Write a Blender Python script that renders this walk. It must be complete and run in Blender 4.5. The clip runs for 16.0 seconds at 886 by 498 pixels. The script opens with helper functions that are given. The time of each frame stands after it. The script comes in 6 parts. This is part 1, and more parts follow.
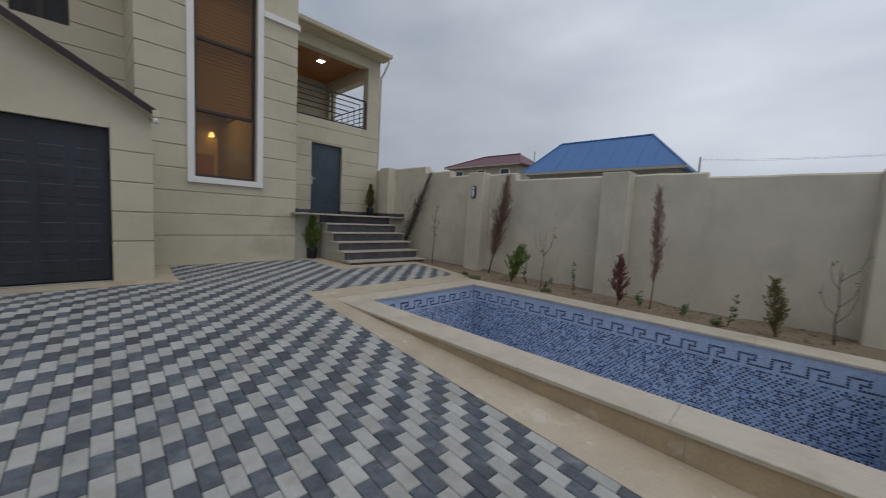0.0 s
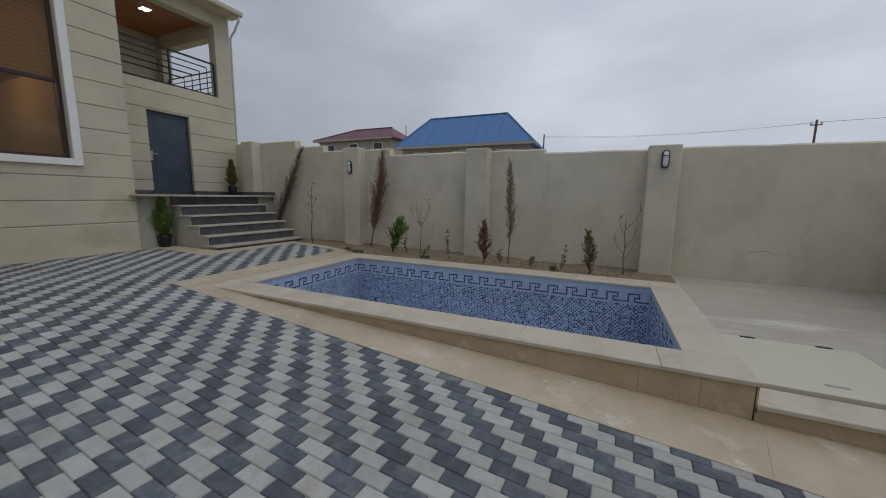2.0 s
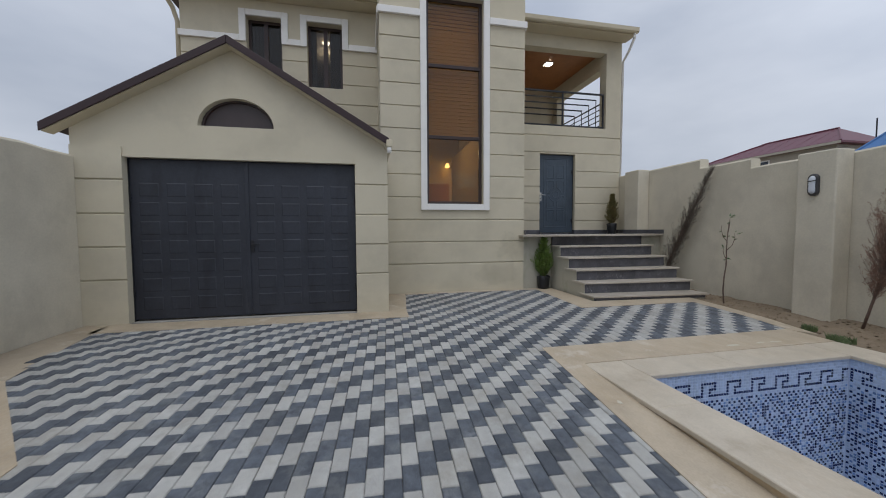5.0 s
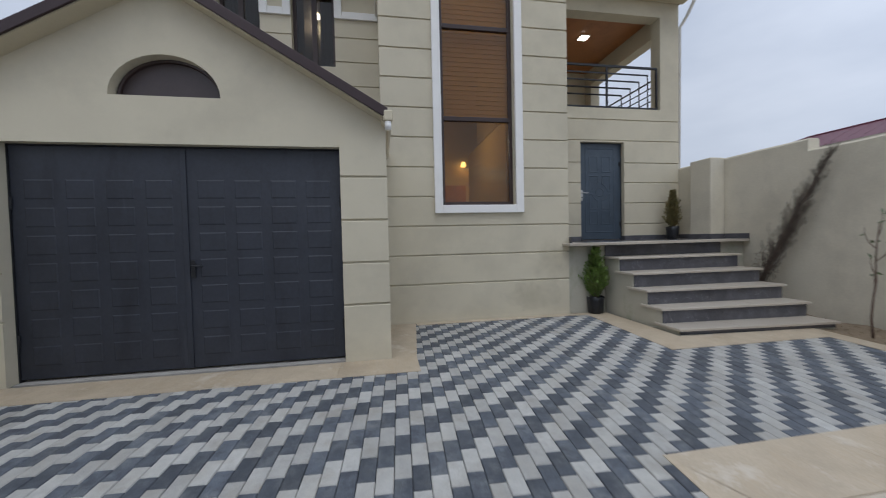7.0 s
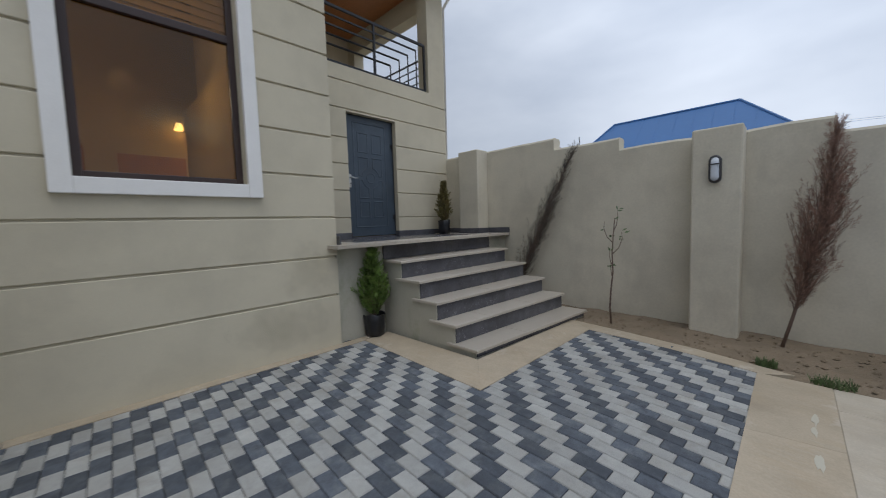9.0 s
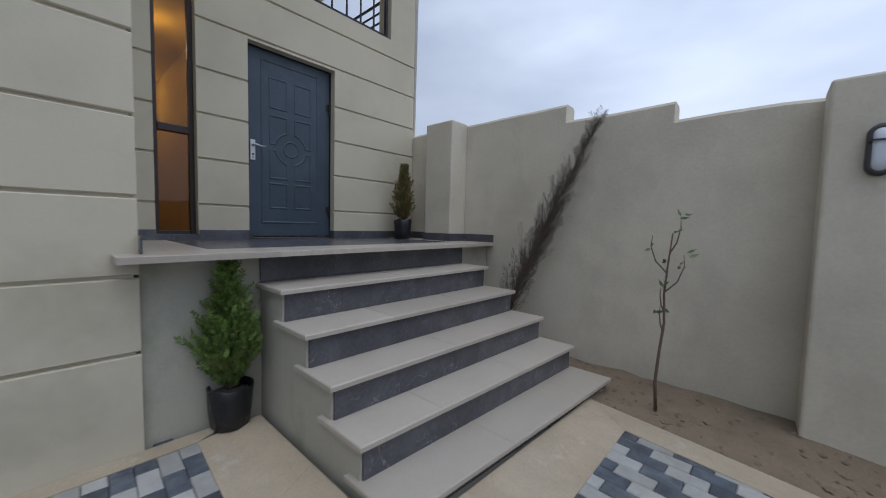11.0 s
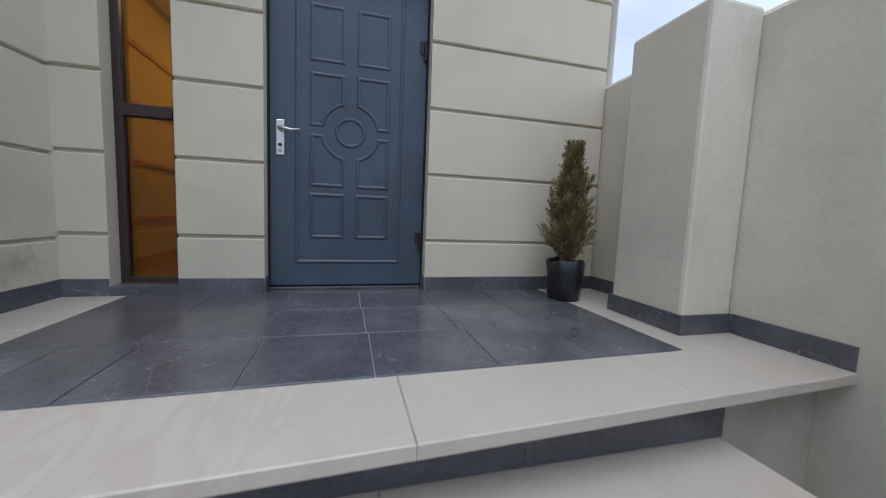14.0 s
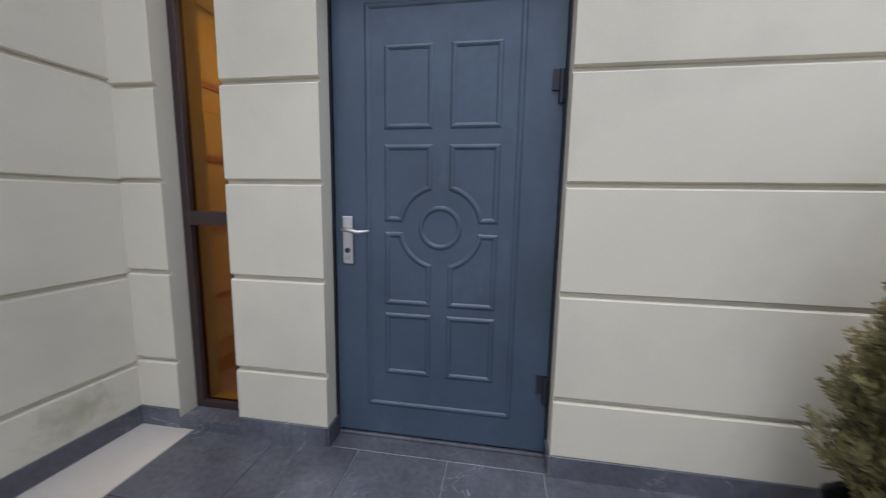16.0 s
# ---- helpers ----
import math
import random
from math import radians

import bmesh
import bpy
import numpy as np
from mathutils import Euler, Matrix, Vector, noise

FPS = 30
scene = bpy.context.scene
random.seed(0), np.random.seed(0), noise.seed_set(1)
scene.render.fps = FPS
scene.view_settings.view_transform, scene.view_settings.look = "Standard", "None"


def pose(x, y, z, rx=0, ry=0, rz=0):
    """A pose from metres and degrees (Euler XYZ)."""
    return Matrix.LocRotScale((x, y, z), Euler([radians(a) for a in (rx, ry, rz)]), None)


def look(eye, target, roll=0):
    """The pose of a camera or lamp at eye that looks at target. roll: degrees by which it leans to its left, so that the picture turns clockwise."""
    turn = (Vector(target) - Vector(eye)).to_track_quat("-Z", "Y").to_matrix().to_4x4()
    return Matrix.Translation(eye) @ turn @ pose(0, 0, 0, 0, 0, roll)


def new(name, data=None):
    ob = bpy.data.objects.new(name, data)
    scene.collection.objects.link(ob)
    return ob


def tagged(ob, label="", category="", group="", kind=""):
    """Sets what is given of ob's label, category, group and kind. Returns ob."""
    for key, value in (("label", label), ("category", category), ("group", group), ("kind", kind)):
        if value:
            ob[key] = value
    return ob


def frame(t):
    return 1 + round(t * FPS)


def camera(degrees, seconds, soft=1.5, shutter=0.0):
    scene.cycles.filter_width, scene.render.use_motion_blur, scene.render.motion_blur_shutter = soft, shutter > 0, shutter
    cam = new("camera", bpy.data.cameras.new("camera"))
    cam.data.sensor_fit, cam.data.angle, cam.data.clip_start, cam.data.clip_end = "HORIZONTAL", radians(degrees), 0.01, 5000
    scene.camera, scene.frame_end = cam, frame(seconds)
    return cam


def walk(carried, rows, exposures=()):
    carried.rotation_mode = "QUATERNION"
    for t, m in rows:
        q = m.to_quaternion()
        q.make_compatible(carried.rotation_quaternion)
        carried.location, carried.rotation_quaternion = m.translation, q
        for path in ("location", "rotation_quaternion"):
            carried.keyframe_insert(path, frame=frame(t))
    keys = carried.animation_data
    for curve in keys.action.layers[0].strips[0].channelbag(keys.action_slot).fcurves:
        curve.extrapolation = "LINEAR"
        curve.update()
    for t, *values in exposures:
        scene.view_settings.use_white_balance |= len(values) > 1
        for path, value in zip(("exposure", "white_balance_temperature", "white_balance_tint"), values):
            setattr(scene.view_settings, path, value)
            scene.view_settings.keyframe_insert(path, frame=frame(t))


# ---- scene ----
cam = camera(102.2, 16.0, soft=1.0, shutter=0.3)
PATH = [
    (0, (-0.458, 0.845, 1.25), (-1.831, 2.289, 1.076), 3.0),
    (0.5, (-0.34, 0.718, 1.278), (-1.395, 2.413, 1.158), 2.7),
    (1, (-0.321, 0.484, 1.252), (-1.115, 2.307, 1.04), 1.3),
    (1.5, (-0.19, 0.374, 1.248), (-1.001, 2.193, 1.062), 3.3),
    (2, (-0.24, 0.471, 1.235), (-1.053, 2.275, 0.945), 0.8),
    (2.5, (-0.433, 0.719, 1.231), (-1.145, 2.569, 0.962), 0.1),
    (3, (-0.659, 0.986, 1.251), (-1.736, 2.657, 1.034), 2.8),
    (3.5, (-1.006, 1.204, 1.229), (-2.756, 2.164, 1.104), 0.2),
    (4, (-1.363, 1.295, 1.268), (-3.286, 1.821, 1.111), -0.3),
    (4.2, (-1.511, 1.341, 1.251), (-3.468, 1.739, 1.144), -0.1),
    (6.3, (-3.295, 1.62, 1.368), (-5.223, 2.151, 1.332), -2.5),
    (6.5, (-3.478, 1.625, 1.365), (-5.38, 2.24, 1.301), -2.4),
    (7, (-3.9, 1.729, 1.33), (-5.871, 2.064, 1.269), -1.3),
    (7.5, (-4.327, 1.862, 1.344), (-6.316, 2.076, 1.351), -1.3),
    (8, (-4.801, 2.074, 1.38), (-6.493, 3.135, 1.273), -2.4),
    (8.5, (-5.225, 2.392, 1.402), (-6.841, 3.565, 1.288), -0.4),
    (9, (-5.603, 2.682, 1.415), (-7.0, 4.106, 1.269), -1.8),
    (9.5, (-5.967, 3.064, 1.407), (-7.245, 4.592, 1.225), 0.5),
    (9.7, (-6.094, 3.21, 1.415), (-7.378, 4.734, 1.251), 1.1),
    (11.8, (-7.17, 5.231, 1.397), (-8.625, 6.601, 1.323), 0.6),
    (12, (-7.286, 5.377, 1.424), (-8.893, 6.563, 1.325), 2.3),
    (12.5, (-7.636, 5.706, 1.447), (-9.395, 6.656, 1.392), 1.9),
    (13, (-7.967, 6.066, 1.486), (-9.763, 6.946, 1.441), 1.5),
    (13.5, (-8.237, 6.342, 1.6), (-10.174, 6.817, 1.448), 1.0),
    (14, (-8.531, 6.456, 1.734), (-10.455, 6.97, 1.545), 2.3),
    (14.5, (-8.756, 6.624, 1.897), (-10.722, 6.93, 1.693), 1.0),
    (15, (-9.002, 6.613, 2.005), (-10.995, 6.697, 1.851), 3.0),
    (15.5, (-9.274, 6.666, 2.174), (-11.266, 6.776, 2.035), 4.7),
    (16, (-9.491, 6.73, 2.376), (-11.449, 6.418, 2.111), 1.0),
]
EXPOSURES = [(0.0, -0.74, 6400, 9), (1.5, -0.84, 6400, 9), (3.0, -0.82, 6400, 9), (3.5, -0.58, 6400, 9), (4.2, -0.34, 6350, 10), (6.3, -0.36, 6230, 10), (7.5, -0.15, 6080, 10), (9.0, -0.46, 6130, 9), (11.8, -0.24, 5700, 11), (13.0, 0.06, 5700, 11), (14.0, 0.20, 5720, 11), (14.5, 0.33, 5750, 12), (15.0, 0.52, 5750, 12), (16.0, 0.52, 5800, 14)]
walk(cam, [(t, look(eye, target, roll)) for t, eye, target, roll in PATH],
     exposures=EXPOSURES)

# ---- light ----
SUN_EL, SUN_AZ = 66.5, 106.7
world = bpy.data.worlds.new("overcast")
scene.world = world
world.use_nodes = True
wn = world.node_tree
wn.nodes.clear()
w_out = wn.nodes.new("ShaderNodeOutputWorld")
w_bg = wn.nodes.new("ShaderNodeBackground")
w_bg.inputs["Strength"].default_value = 1.0
w_sky = wn.nodes.new("ShaderNodeTexSky")
w_sky.sky_type = "NISHITA"
w_sky.sun_disc = False
w_sky.sun_elevation = radians(SUN_EL)
w_sky.sun_rotation = radians(SUN_AZ)
w_sky.dust_density = 4.0
w_sc = wn.nodes.new("ShaderNodeMix")
w_sc.data_type = "RGBA"
w_sc.blend_type = "MULTIPLY"
w_sc.inputs[0].default_value = 1.0
w_sc.inputs[7].default_value = (0.10, 0.10, 0.10, 1)
wn.links.new(w_sky.outputs["Color"], w_sc.inputs[6])
w_tc = wn.nodes.new("ShaderNodeTexCoord")
w_map = wn.nodes.new("ShaderNodeMapping")
w_map.inputs["Scale"].default_value = (1.0, 1.0, 2.6)
w_noise = wn.nodes.new("ShaderNodeTexNoise")
w_noise.inputs["Scale"].default_value = 1.7
w_noise.inputs["Detail"].default_value = 5.0
w_noise.inputs["Roughness"].default_value = 0.48
wn.links.new(w_tc.outputs["Generated"], w_map.inputs["Vector"])
wn.links.new(w_map.outputs["Vector"], w_noise.inputs["Vector"])
w_ramp = wn.nodes.new("ShaderNodeValToRGB")
w_ramp.color_ramp.elements[0].position = 0.30
w_ramp.color_ramp.elements[0].color = (0.50, 0.555, 0.66, 1)
w_ramp.color_ramp.elements[1].position = 0.74
w_ramp.color_ramp.elements[1].color = (0.90, 0.94, 1.02, 1)
wn.links.new(w_noise.outputs["Fac"], w_ramp.inputs["Fac"])
# an overcast sky is brighter towards the zenith
w_sep = wn.nodes.new("ShaderNodeSeparateXYZ")
wn.links.new(w_tc.outputs["Generated"], w_sep.inputs["Vector"])
w_mr = wn.nodes.new("ShaderNodeMapRange")
w_mr.inputs["From Min"].default_value = 0.25
w_mr.inputs["From Max"].default_value = 1.0
w_mr.inputs["To Min"].default_value = 1.0
w_mr.inputs["To Max"].default_value = 1.55
wn.links.new(w_sep.outputs["Z"], w_mr.inputs["Value"])
w_zen = wn.nodes.new("ShaderNodeVectorMath")
w_zen.operation = "SCALE"
wn.links.new(w_ramp.outputs["Color"], w_zen.inputs[0])
wn.links.new(w_mr.outputs["Result"], w_zen.inputs["Scale"])
w_dot = wn.nodes.new("ShaderNodeVectorMath")
w_dot.operation = "DOT_PRODUCT"
w_dot.inputs[1].default_value = (0.32, 0.90, 0.30)
wn.links.new(w_tc.outputs["Generated"], w_dot.inputs[0])
w_lobe = wn.nodes.new("ShaderNodeMapRange")
w_lobe.interpolation_type = "SMOOTHSTEP"
w_lobe.inputs["From Min"].default_value = 0.45
w_lobe.inputs["From Max"].default_value = 1.0
w_lobe.inputs["To Min"].default_value = 1.0
w_lobe.inputs["To Max"].default_value = 1.42
wn.links.new(w_dot.outputs["Value"], w_lobe.inputs["Value"])
w_glow = wn.nodes.new("ShaderNodeVectorMath")
w_glow.operation = "SCALE"
wn.links.new(w_zen.outputs["Vector"], w_glow.inputs[0])
wn.links.new(w_lobe.outputs["Result"], w_glow.inputs["Scale"])
w_mix = wn.nodes.new("ShaderNodeMix")
w_mix.data_type = "RGBA"
w_mix.inputs[0].default_value = 0.85
wn.links.new(w_sc.outputs[2], w_mix.inputs[6])
wn.links.new(w_glow.outputs["Vector"], w_mix.inputs[7])
wn.links.new(w_mix.outputs[2], w_bg.inputs["Color"])
wn.links.new(w_bg.outputs["Background"], w_out.inputs["Surface"])

sun_data = bpy.data.lights.new("sun", "SUN")
sun_data.energy = 1.0
sun_data.angle = radians(40)
sun_data.color = (1.0, 0.97, 0.92)
sun = new("sun", sun_data)
sun.matrix_world = look((5, -1.5, 12), (0, 0, 0))


def room_lamp(name, place, watts, size=0.12, colour=(1.0, 0.82, 0.55)):
    data = bpy.data.lights.new(name, "POINT")
    data.energy, data.color, data.shadow_soft_size = watts, colour, size
    ob = new(name, data)
    ob.location = place
    return ob


# ---- materials ----
def material(name, base, rough=0.7, metal=0.0, var=0.12, scale=3.0, fine=60.0, bump=0.15, bump_scale=None, tint=None,
             tint_scale=0.8, tint_amount=0.5, per="", spread=0.0, spec=0.5, bump_dist=0.01):
    """Base colour varied by coarse stains and fine grain, with fine relief; per: 'object' or 'island' varies whole pieces."""
    m = bpy.data.materials.new(name)
    m.use_nodes = True
    nt = m.node_tree
    N, L = nt.nodes, nt.links
    b = N["Principled BSDF"]
    b.inputs["Roughness"].default_value = rough
    b.inputs["Metallic"].default_value = metal
    b.inputs["Specular IOR Level"].default_value = spec
    geo = N.new("ShaderNodeNewGeometry")
    coarse = N.new("ShaderNodeTexNoise")
    coarse.inputs["Scale"].default_value = scale
    coarse.inputs["Detail"].default_value = 6
    coarse.inputs["Roughness"].default_value = 0.62
    grain = N.new("ShaderNodeTexNoise")
    grain.inputs["Scale"].default_value = fine
    grain.inputs["Detail"].default_value = 4
    L.new(geo.outputs["Position"], coarse.inputs["Vector"])
    L.new(geo.outputs["Position"], grain.inputs["Vector"])
    mixv = N.new("ShaderNodeMath")
    mixv.operation = "MULTIPLY_ADD"
    mixv.inputs[1].default_value = 0.4
    L.new(grain.outputs["Fac"], mixv.inputs[0])
    half = N.new("ShaderNodeMath")
    half.operation = "MULTIPLY"
    half.inputs[1].default_value = 0.6
    L.new(coarse.outputs["Fac"], half.inputs[0])
    L.new(half.outputs[0], mixv.inputs[2])
    ramp = N.new("ShaderNodeMapRange")
    ramp.inputs["From Min"].default_value = 0.3
    ramp.inputs["From Max"].default_value = 0.7
    ramp.inputs["To Min"].default_value = 1 - var
    ramp.inputs["To Max"].default_value = 1 + var
    L.new(mixv.outputs[0], ramp.inputs["Value"])
    value = ramp.outputs["Result"]
    if per:
        info = N.new("ShaderNodeObjectInfo") if per == "object" else geo
        r = N.new("ShaderNodeMapRange")
        r.inputs["To Min"].default_value = 1 - spread
        r.inputs["To Max"].default_value = 1 + spread
        L.new(info.outputs["Random" if per == "object" else "Random Per Island"], r.inputs["Value"])
        mul = N.new("ShaderNodeMath")
        mul.operation = "MULTIPLY"
        L.new(value, mul.inputs[0])
        L.new(r.outputs["Result"], mul.inputs[1])
        value = mul.outputs[0]
    colour = N.new("ShaderNodeRGB")
    colour.outputs[0].default_value = (*base, 1)
    source = colour.outputs[0]
    if tint:
        blot = N.new("ShaderNodeTexNoise")
        blot.inputs["Scale"].default_value = tint_scale
        blot.inputs["Detail"].default_value = 7
        blot.inputs["Roughness"].default_value = 0.6
        L.new(geo.outputs["Position"], blot.inputs["Vector"])
        br = N.new("ShaderNodeMapRange")
        br.inputs["From Min"].default_value = 0.48
        br.inputs["From Max"].default_value = 0.72
        br.inputs["To Max"].default_value = tint_amount
        L.new(blot.outputs["Fac"], br.inputs["Value"])
        tm = N.new("ShaderNodeMix")
        tm.data_type = "RGBA"
        tm.inputs[7].default_value = (*tint, 1)
        L.new(br.outputs["Result"], tm.inputs[0])
        L.new(source, tm.inputs[6])
        source = tm.outputs[2]
    sc = N.new("ShaderNodeVectorMath")
    sc.operation = "SCALE"
    L.new(source, sc.inputs[0])
    L.new(value, sc.inputs["Scale"])
    L.new(sc.outputs["Vector"], b.inputs["Base Color"])
    if bump:
        bn = N.new("ShaderNodeTexNoise")
        bn.inputs["Scale"].default_value = bump_scale or fine
        bn.inputs["Detail"].default_value = 5
        L.new(geo.outputs["Position"], bn.inputs["Vector"])
        bp = N.new("ShaderNodeBump")
        bp.inputs["Strength"].default_value = bump
        bp.inputs["Distance"].default_value = bump_dist
        L.new(bn.outputs["Fac"], bp.inputs["Height"])
        L.new(bp.outputs["Normal"], b.inputs["Normal"])
    return m


def veined(m, base_vein, scale, width, amount, stretch=(1, 1, 1), distort=1.5):
    """Adds thin veins or long streaks of another colour to a material."""
    nt = m.node_tree
    N, L = nt.nodes, nt.links
    b = N["Principled BSDF"]
    old = b.inputs["Base Color"].links[0].from_socket
    geo = N.new("ShaderNodeNewGeometry")
    mp = N.new("ShaderNodeMapping")
    mp.inputs["Scale"].default_value = stretch
    mp.inputs["Rotation"].default_value = (0.3, 0.2, 0.6)
    L.new(geo.outputs["Position"], mp.inputs["Vector"])
    n = N.new("ShaderNodeTexNoise")
    n.inputs["Scale"].default_value = scale
    n.inputs["Detail"].default_value = 4
    n.inputs["Distortion"].default_value = distort
    L.new(mp.outputs["Vector"], n.inputs["Vector"])
    off = N.new("ShaderNodeMath")
    off.operation = "SUBTRACT"
    off.inputs[1].default_value = 0.5
    L.new(n.outputs["Fac"], off.inputs[0])
    ab = N.new("ShaderNodeMath")
    ab.operation = "ABSOLUTE"
    L.new(off.outputs[0], ab.inputs[0])
    r = N.new("ShaderNodeMapRange")
    r.inputs["From Min"].default_value = 0.0
    r.inputs["From Max"].default_value = width
    r.inputs["To Min"].default_value = amount
    r.inputs["To Max"].default_value = 0.0
    L.new(ab.outputs[0], r.inputs["Value"])
    gate = N.new("ShaderNodeTexNoise")
    gate.inputs["Scale"].default_value = scale * 0.8
    L.new(geo.outputs["Position"], gate.inputs["Vector"])
    gr = N.new("ShaderNodeMapRange")
    gr.inputs["From Min"].default_value = 0.45
    gr.inputs["From Max"].default_value = 0.6
    L.new(gate.outputs["Fac"], gr.inputs["Value"])
    gm = N.new("ShaderNodeMath")
    gm.operation = "MULTIPLY"
    L.new(r.outputs["Result"], gm.inputs[0])
    L.new(gr.outputs["Result"], gm.inputs[1])
    mx = N.new("ShaderNodeMix")
    mx.data_type = "RGBA"
    mx.inputs[7].default_value = (*base_vein, 1)
    L.new(gm.outputs[0], mx.inputs[0])
    L.new(old, mx.inputs[6])
    L.new(mx.outputs[2], b.inputs["Base Color"])
    return m


def stained(m, colour, scale, lo, hi, amount, stretch=(1, 1, 1)):
    """Adds sharper-edged stains of another colour to a material."""
    N, L = m.node_tree.nodes, m.node_tree.links
    b = N["Principled BSDF"]
    old = b.inputs["Base Color"].links[0].from_socket
    geo = N.new("ShaderNodeNewGeometry")
    mp = N.new("ShaderNodeMapping")
    mp.inputs["Scale"].default_value = stretch
    mp.inputs["Location"].default_value = (3.1, 1.7, 0.4)
    L.new(geo.outputs["Position"], mp.inputs["Vector"])
    n = N.new("ShaderNodeTexNoise")
    n.inputs["Scale"].default_value = scale
    n.inputs["Detail"].default_value = 9
    n.inputs["Roughness"].default_value = 0.66
    L.new(mp.outputs["Vector"], n.inputs["Vector"])
    r = N.new("ShaderNodeMapRange")
    r.inputs["From Min"].default_value = lo
    r.inputs["From Max"].default_value = hi
    r.inputs["To Max"].default_value = amount
    L.new(n.outputs["Fac"], r.inputs["Value"])
    mx = N.new("ShaderNodeMix")
    mx.data_type = "RGBA"
    mx.inputs[7].default_value = (*colour, 1)
    L.new(r.outputs["Result"], mx.inputs[0])
    L.new(old, mx.inputs[6])
    L.new(mx.outputs[2], b.inputs["Base Color"])
    return m


def glass(name, colour, rough=0.0, mix=0.25):
    m = bpy.data.materials.new(name)
    m.use_nodes = True
    N, L = m.node_tree.nodes, m.node_tree.links
    N.remove(N["Principled BSDF"])
    tr = N.new("ShaderNodeBsdfTransparent")
    tr.inputs["Color"].default_value = (*colour, 1)
    gl = N.new("ShaderNodeBsdfGlossy")
    gl.inputs["Roughness"].default_value = rough
    lw = N.new("ShaderNodeLayerWeight")
    lw.inputs["Blend"].default_value = 0.5
    pw = N.new("ShaderNodeMath")
    pw.operation = "POWER"
    pw.inputs[1].default_value = 4.0
    L.new(lw.outputs["Facing"], pw.inputs[0])
    fr = N.new("ShaderNodeMath")
    fr.operation = "MULTIPLY_ADD"
    fr.inputs[1].default_value = 0.75
    fr.inputs[2].default_value = 0.045
    L.new(pw.outputs[0], fr.inputs[0])
    sh = N.new("ShaderNodeMixShader")
    L.new(fr.outputs[0], sh.inputs["Fac"])
    L.new(tr.outputs["BSDF"], sh.inputs[1])
    L.new(gl.outputs["BSDF"], sh.inputs[2])
    L.new(sh.outputs["Shader"], N["Material Output"].inputs["Surface"])
    return m


def glowing(name, colour, strength):
    m = bpy.data.materials.new(name)
    m.use_nodes = True
    b = m.node_tree.nodes["Principled BSDF"]
    b.inputs["Base Color"].default_value = (*colour, 1)
    b.inputs["Emission Color"].default_value = (*colour, 1)
    b.inputs["Emission Strength"].default_value = strength
    return m


STUCCO = material("cream_stucco", (0.575, 0.525, 0.405), 0.9, var=0.06, scale=1.2, fine=140, bump=0.12, tint=(0.46, 0.42, 0.325), tint_scale=1.3, tint_amount=0.6, bump_dist=0.004)
RENDER_WALL = material("fence_render", (0.60, 0.555, 0.45), 0.92, var=0.10, scale=1.6, fine=40, bump=0.2, tint=(0.43, 0.395, 0.315), tint_scale=0.9, tint_amount=0.6, bump_scale=26, bump_dist=0.008)
stained(STUCCO, (0.37, 0.34, 0.27), 1.1, 0.54, 0.70, 0.22, (1, 1, 1.4))
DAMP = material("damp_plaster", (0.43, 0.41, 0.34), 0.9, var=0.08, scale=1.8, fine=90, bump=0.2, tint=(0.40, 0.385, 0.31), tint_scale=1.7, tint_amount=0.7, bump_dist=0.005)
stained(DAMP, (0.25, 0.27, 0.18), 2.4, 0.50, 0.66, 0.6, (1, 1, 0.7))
stained(RENDER_WALL, (0.40, 0.37, 0.30), 1.3, 0.52, 0.68, 0.5, (1, 1, 0.6))
GROOVE = material("groove_mortar", (0.30, 0.26, 0.19), 0.95, var=0.15, bump=0.1)
WHITE_TRIM = material("white_trim_paint", (0.80, 0.79, 0.77), 0.7, var=0.05, scale=4, fine=80, bump=0.08, bump_dist=0.003)
PAVER_LIGHT = material("light_concrete_paver", (0.37, 0.37, 0.355), 0.85, var=0.2, scale=14, fine=180, bump=0.25, per="object", spread=0.13, tint=(0.27, 0.255, 0.22), tint_scale=3.5, tint_amount=0.5, bump_dist=0.004)
PAVER_DARK = material("dark_concrete_paver", (0.080, 0.092, 0.112), 0.75, var=0.38, scale=13, fine=150, bump=0.25, per="object", spread=0.28, tint=(0.17, 0.18, 0.185), tint_scale=5.5, tint_amount=0.65, bump_dist=0.004)
PAVER_LIGHT_J = material("light_concrete_paver_joined", (0.37, 0.37, 0.355), 0.85, var=0.2, scale=14, fine=180, bump=0.25, per="island", spread=0.13, tint=(0.27, 0.255, 0.22), tint_scale=3.5, tint_amount=0.5, bump_dist=0.004)
PAVER_DARK_J = material("dark_concrete_paver_joined", (0.080, 0.092, 0.112), 0.75, var=0.38, scale=13, fine=150, bump=0.25, per="island", spread=0.28, tint=(0.17, 0.18, 0.185), tint_scale=5.5, tint_amount=0.65, bump_dist=0.004)
PATIO = veined(material("dusty_travertine", (0.40, 0.365, 0.31), 0.55, var=0.08, scale=1.5, fine=60, bump=0.05, per="object", spread=0.03, tint=(0.52, 0.49, 0.44), tint_scale=0.8, tint_amount=0.5, bump_dist=0.003), (0.33, 0.28, 0.21), 1.6, 0.10, 0.4, (1, 5, 1))
for m in (PAVER_LIGHT, PAVER_LIGHT_J):
    stained(m, (0.25, 0.235, 0.20), 4.0, 0.52, 0.68, 0.5)
for m in (PAVER_DARK, PAVER_DARK_J):
    stained(m, (0.045, 0.052, 0.066), 9.0, 0.48, 0.66, 0.7)
    stained(m, (0.19, 0.195, 0.195), 3.2, 0.60, 0.72, 0.4)
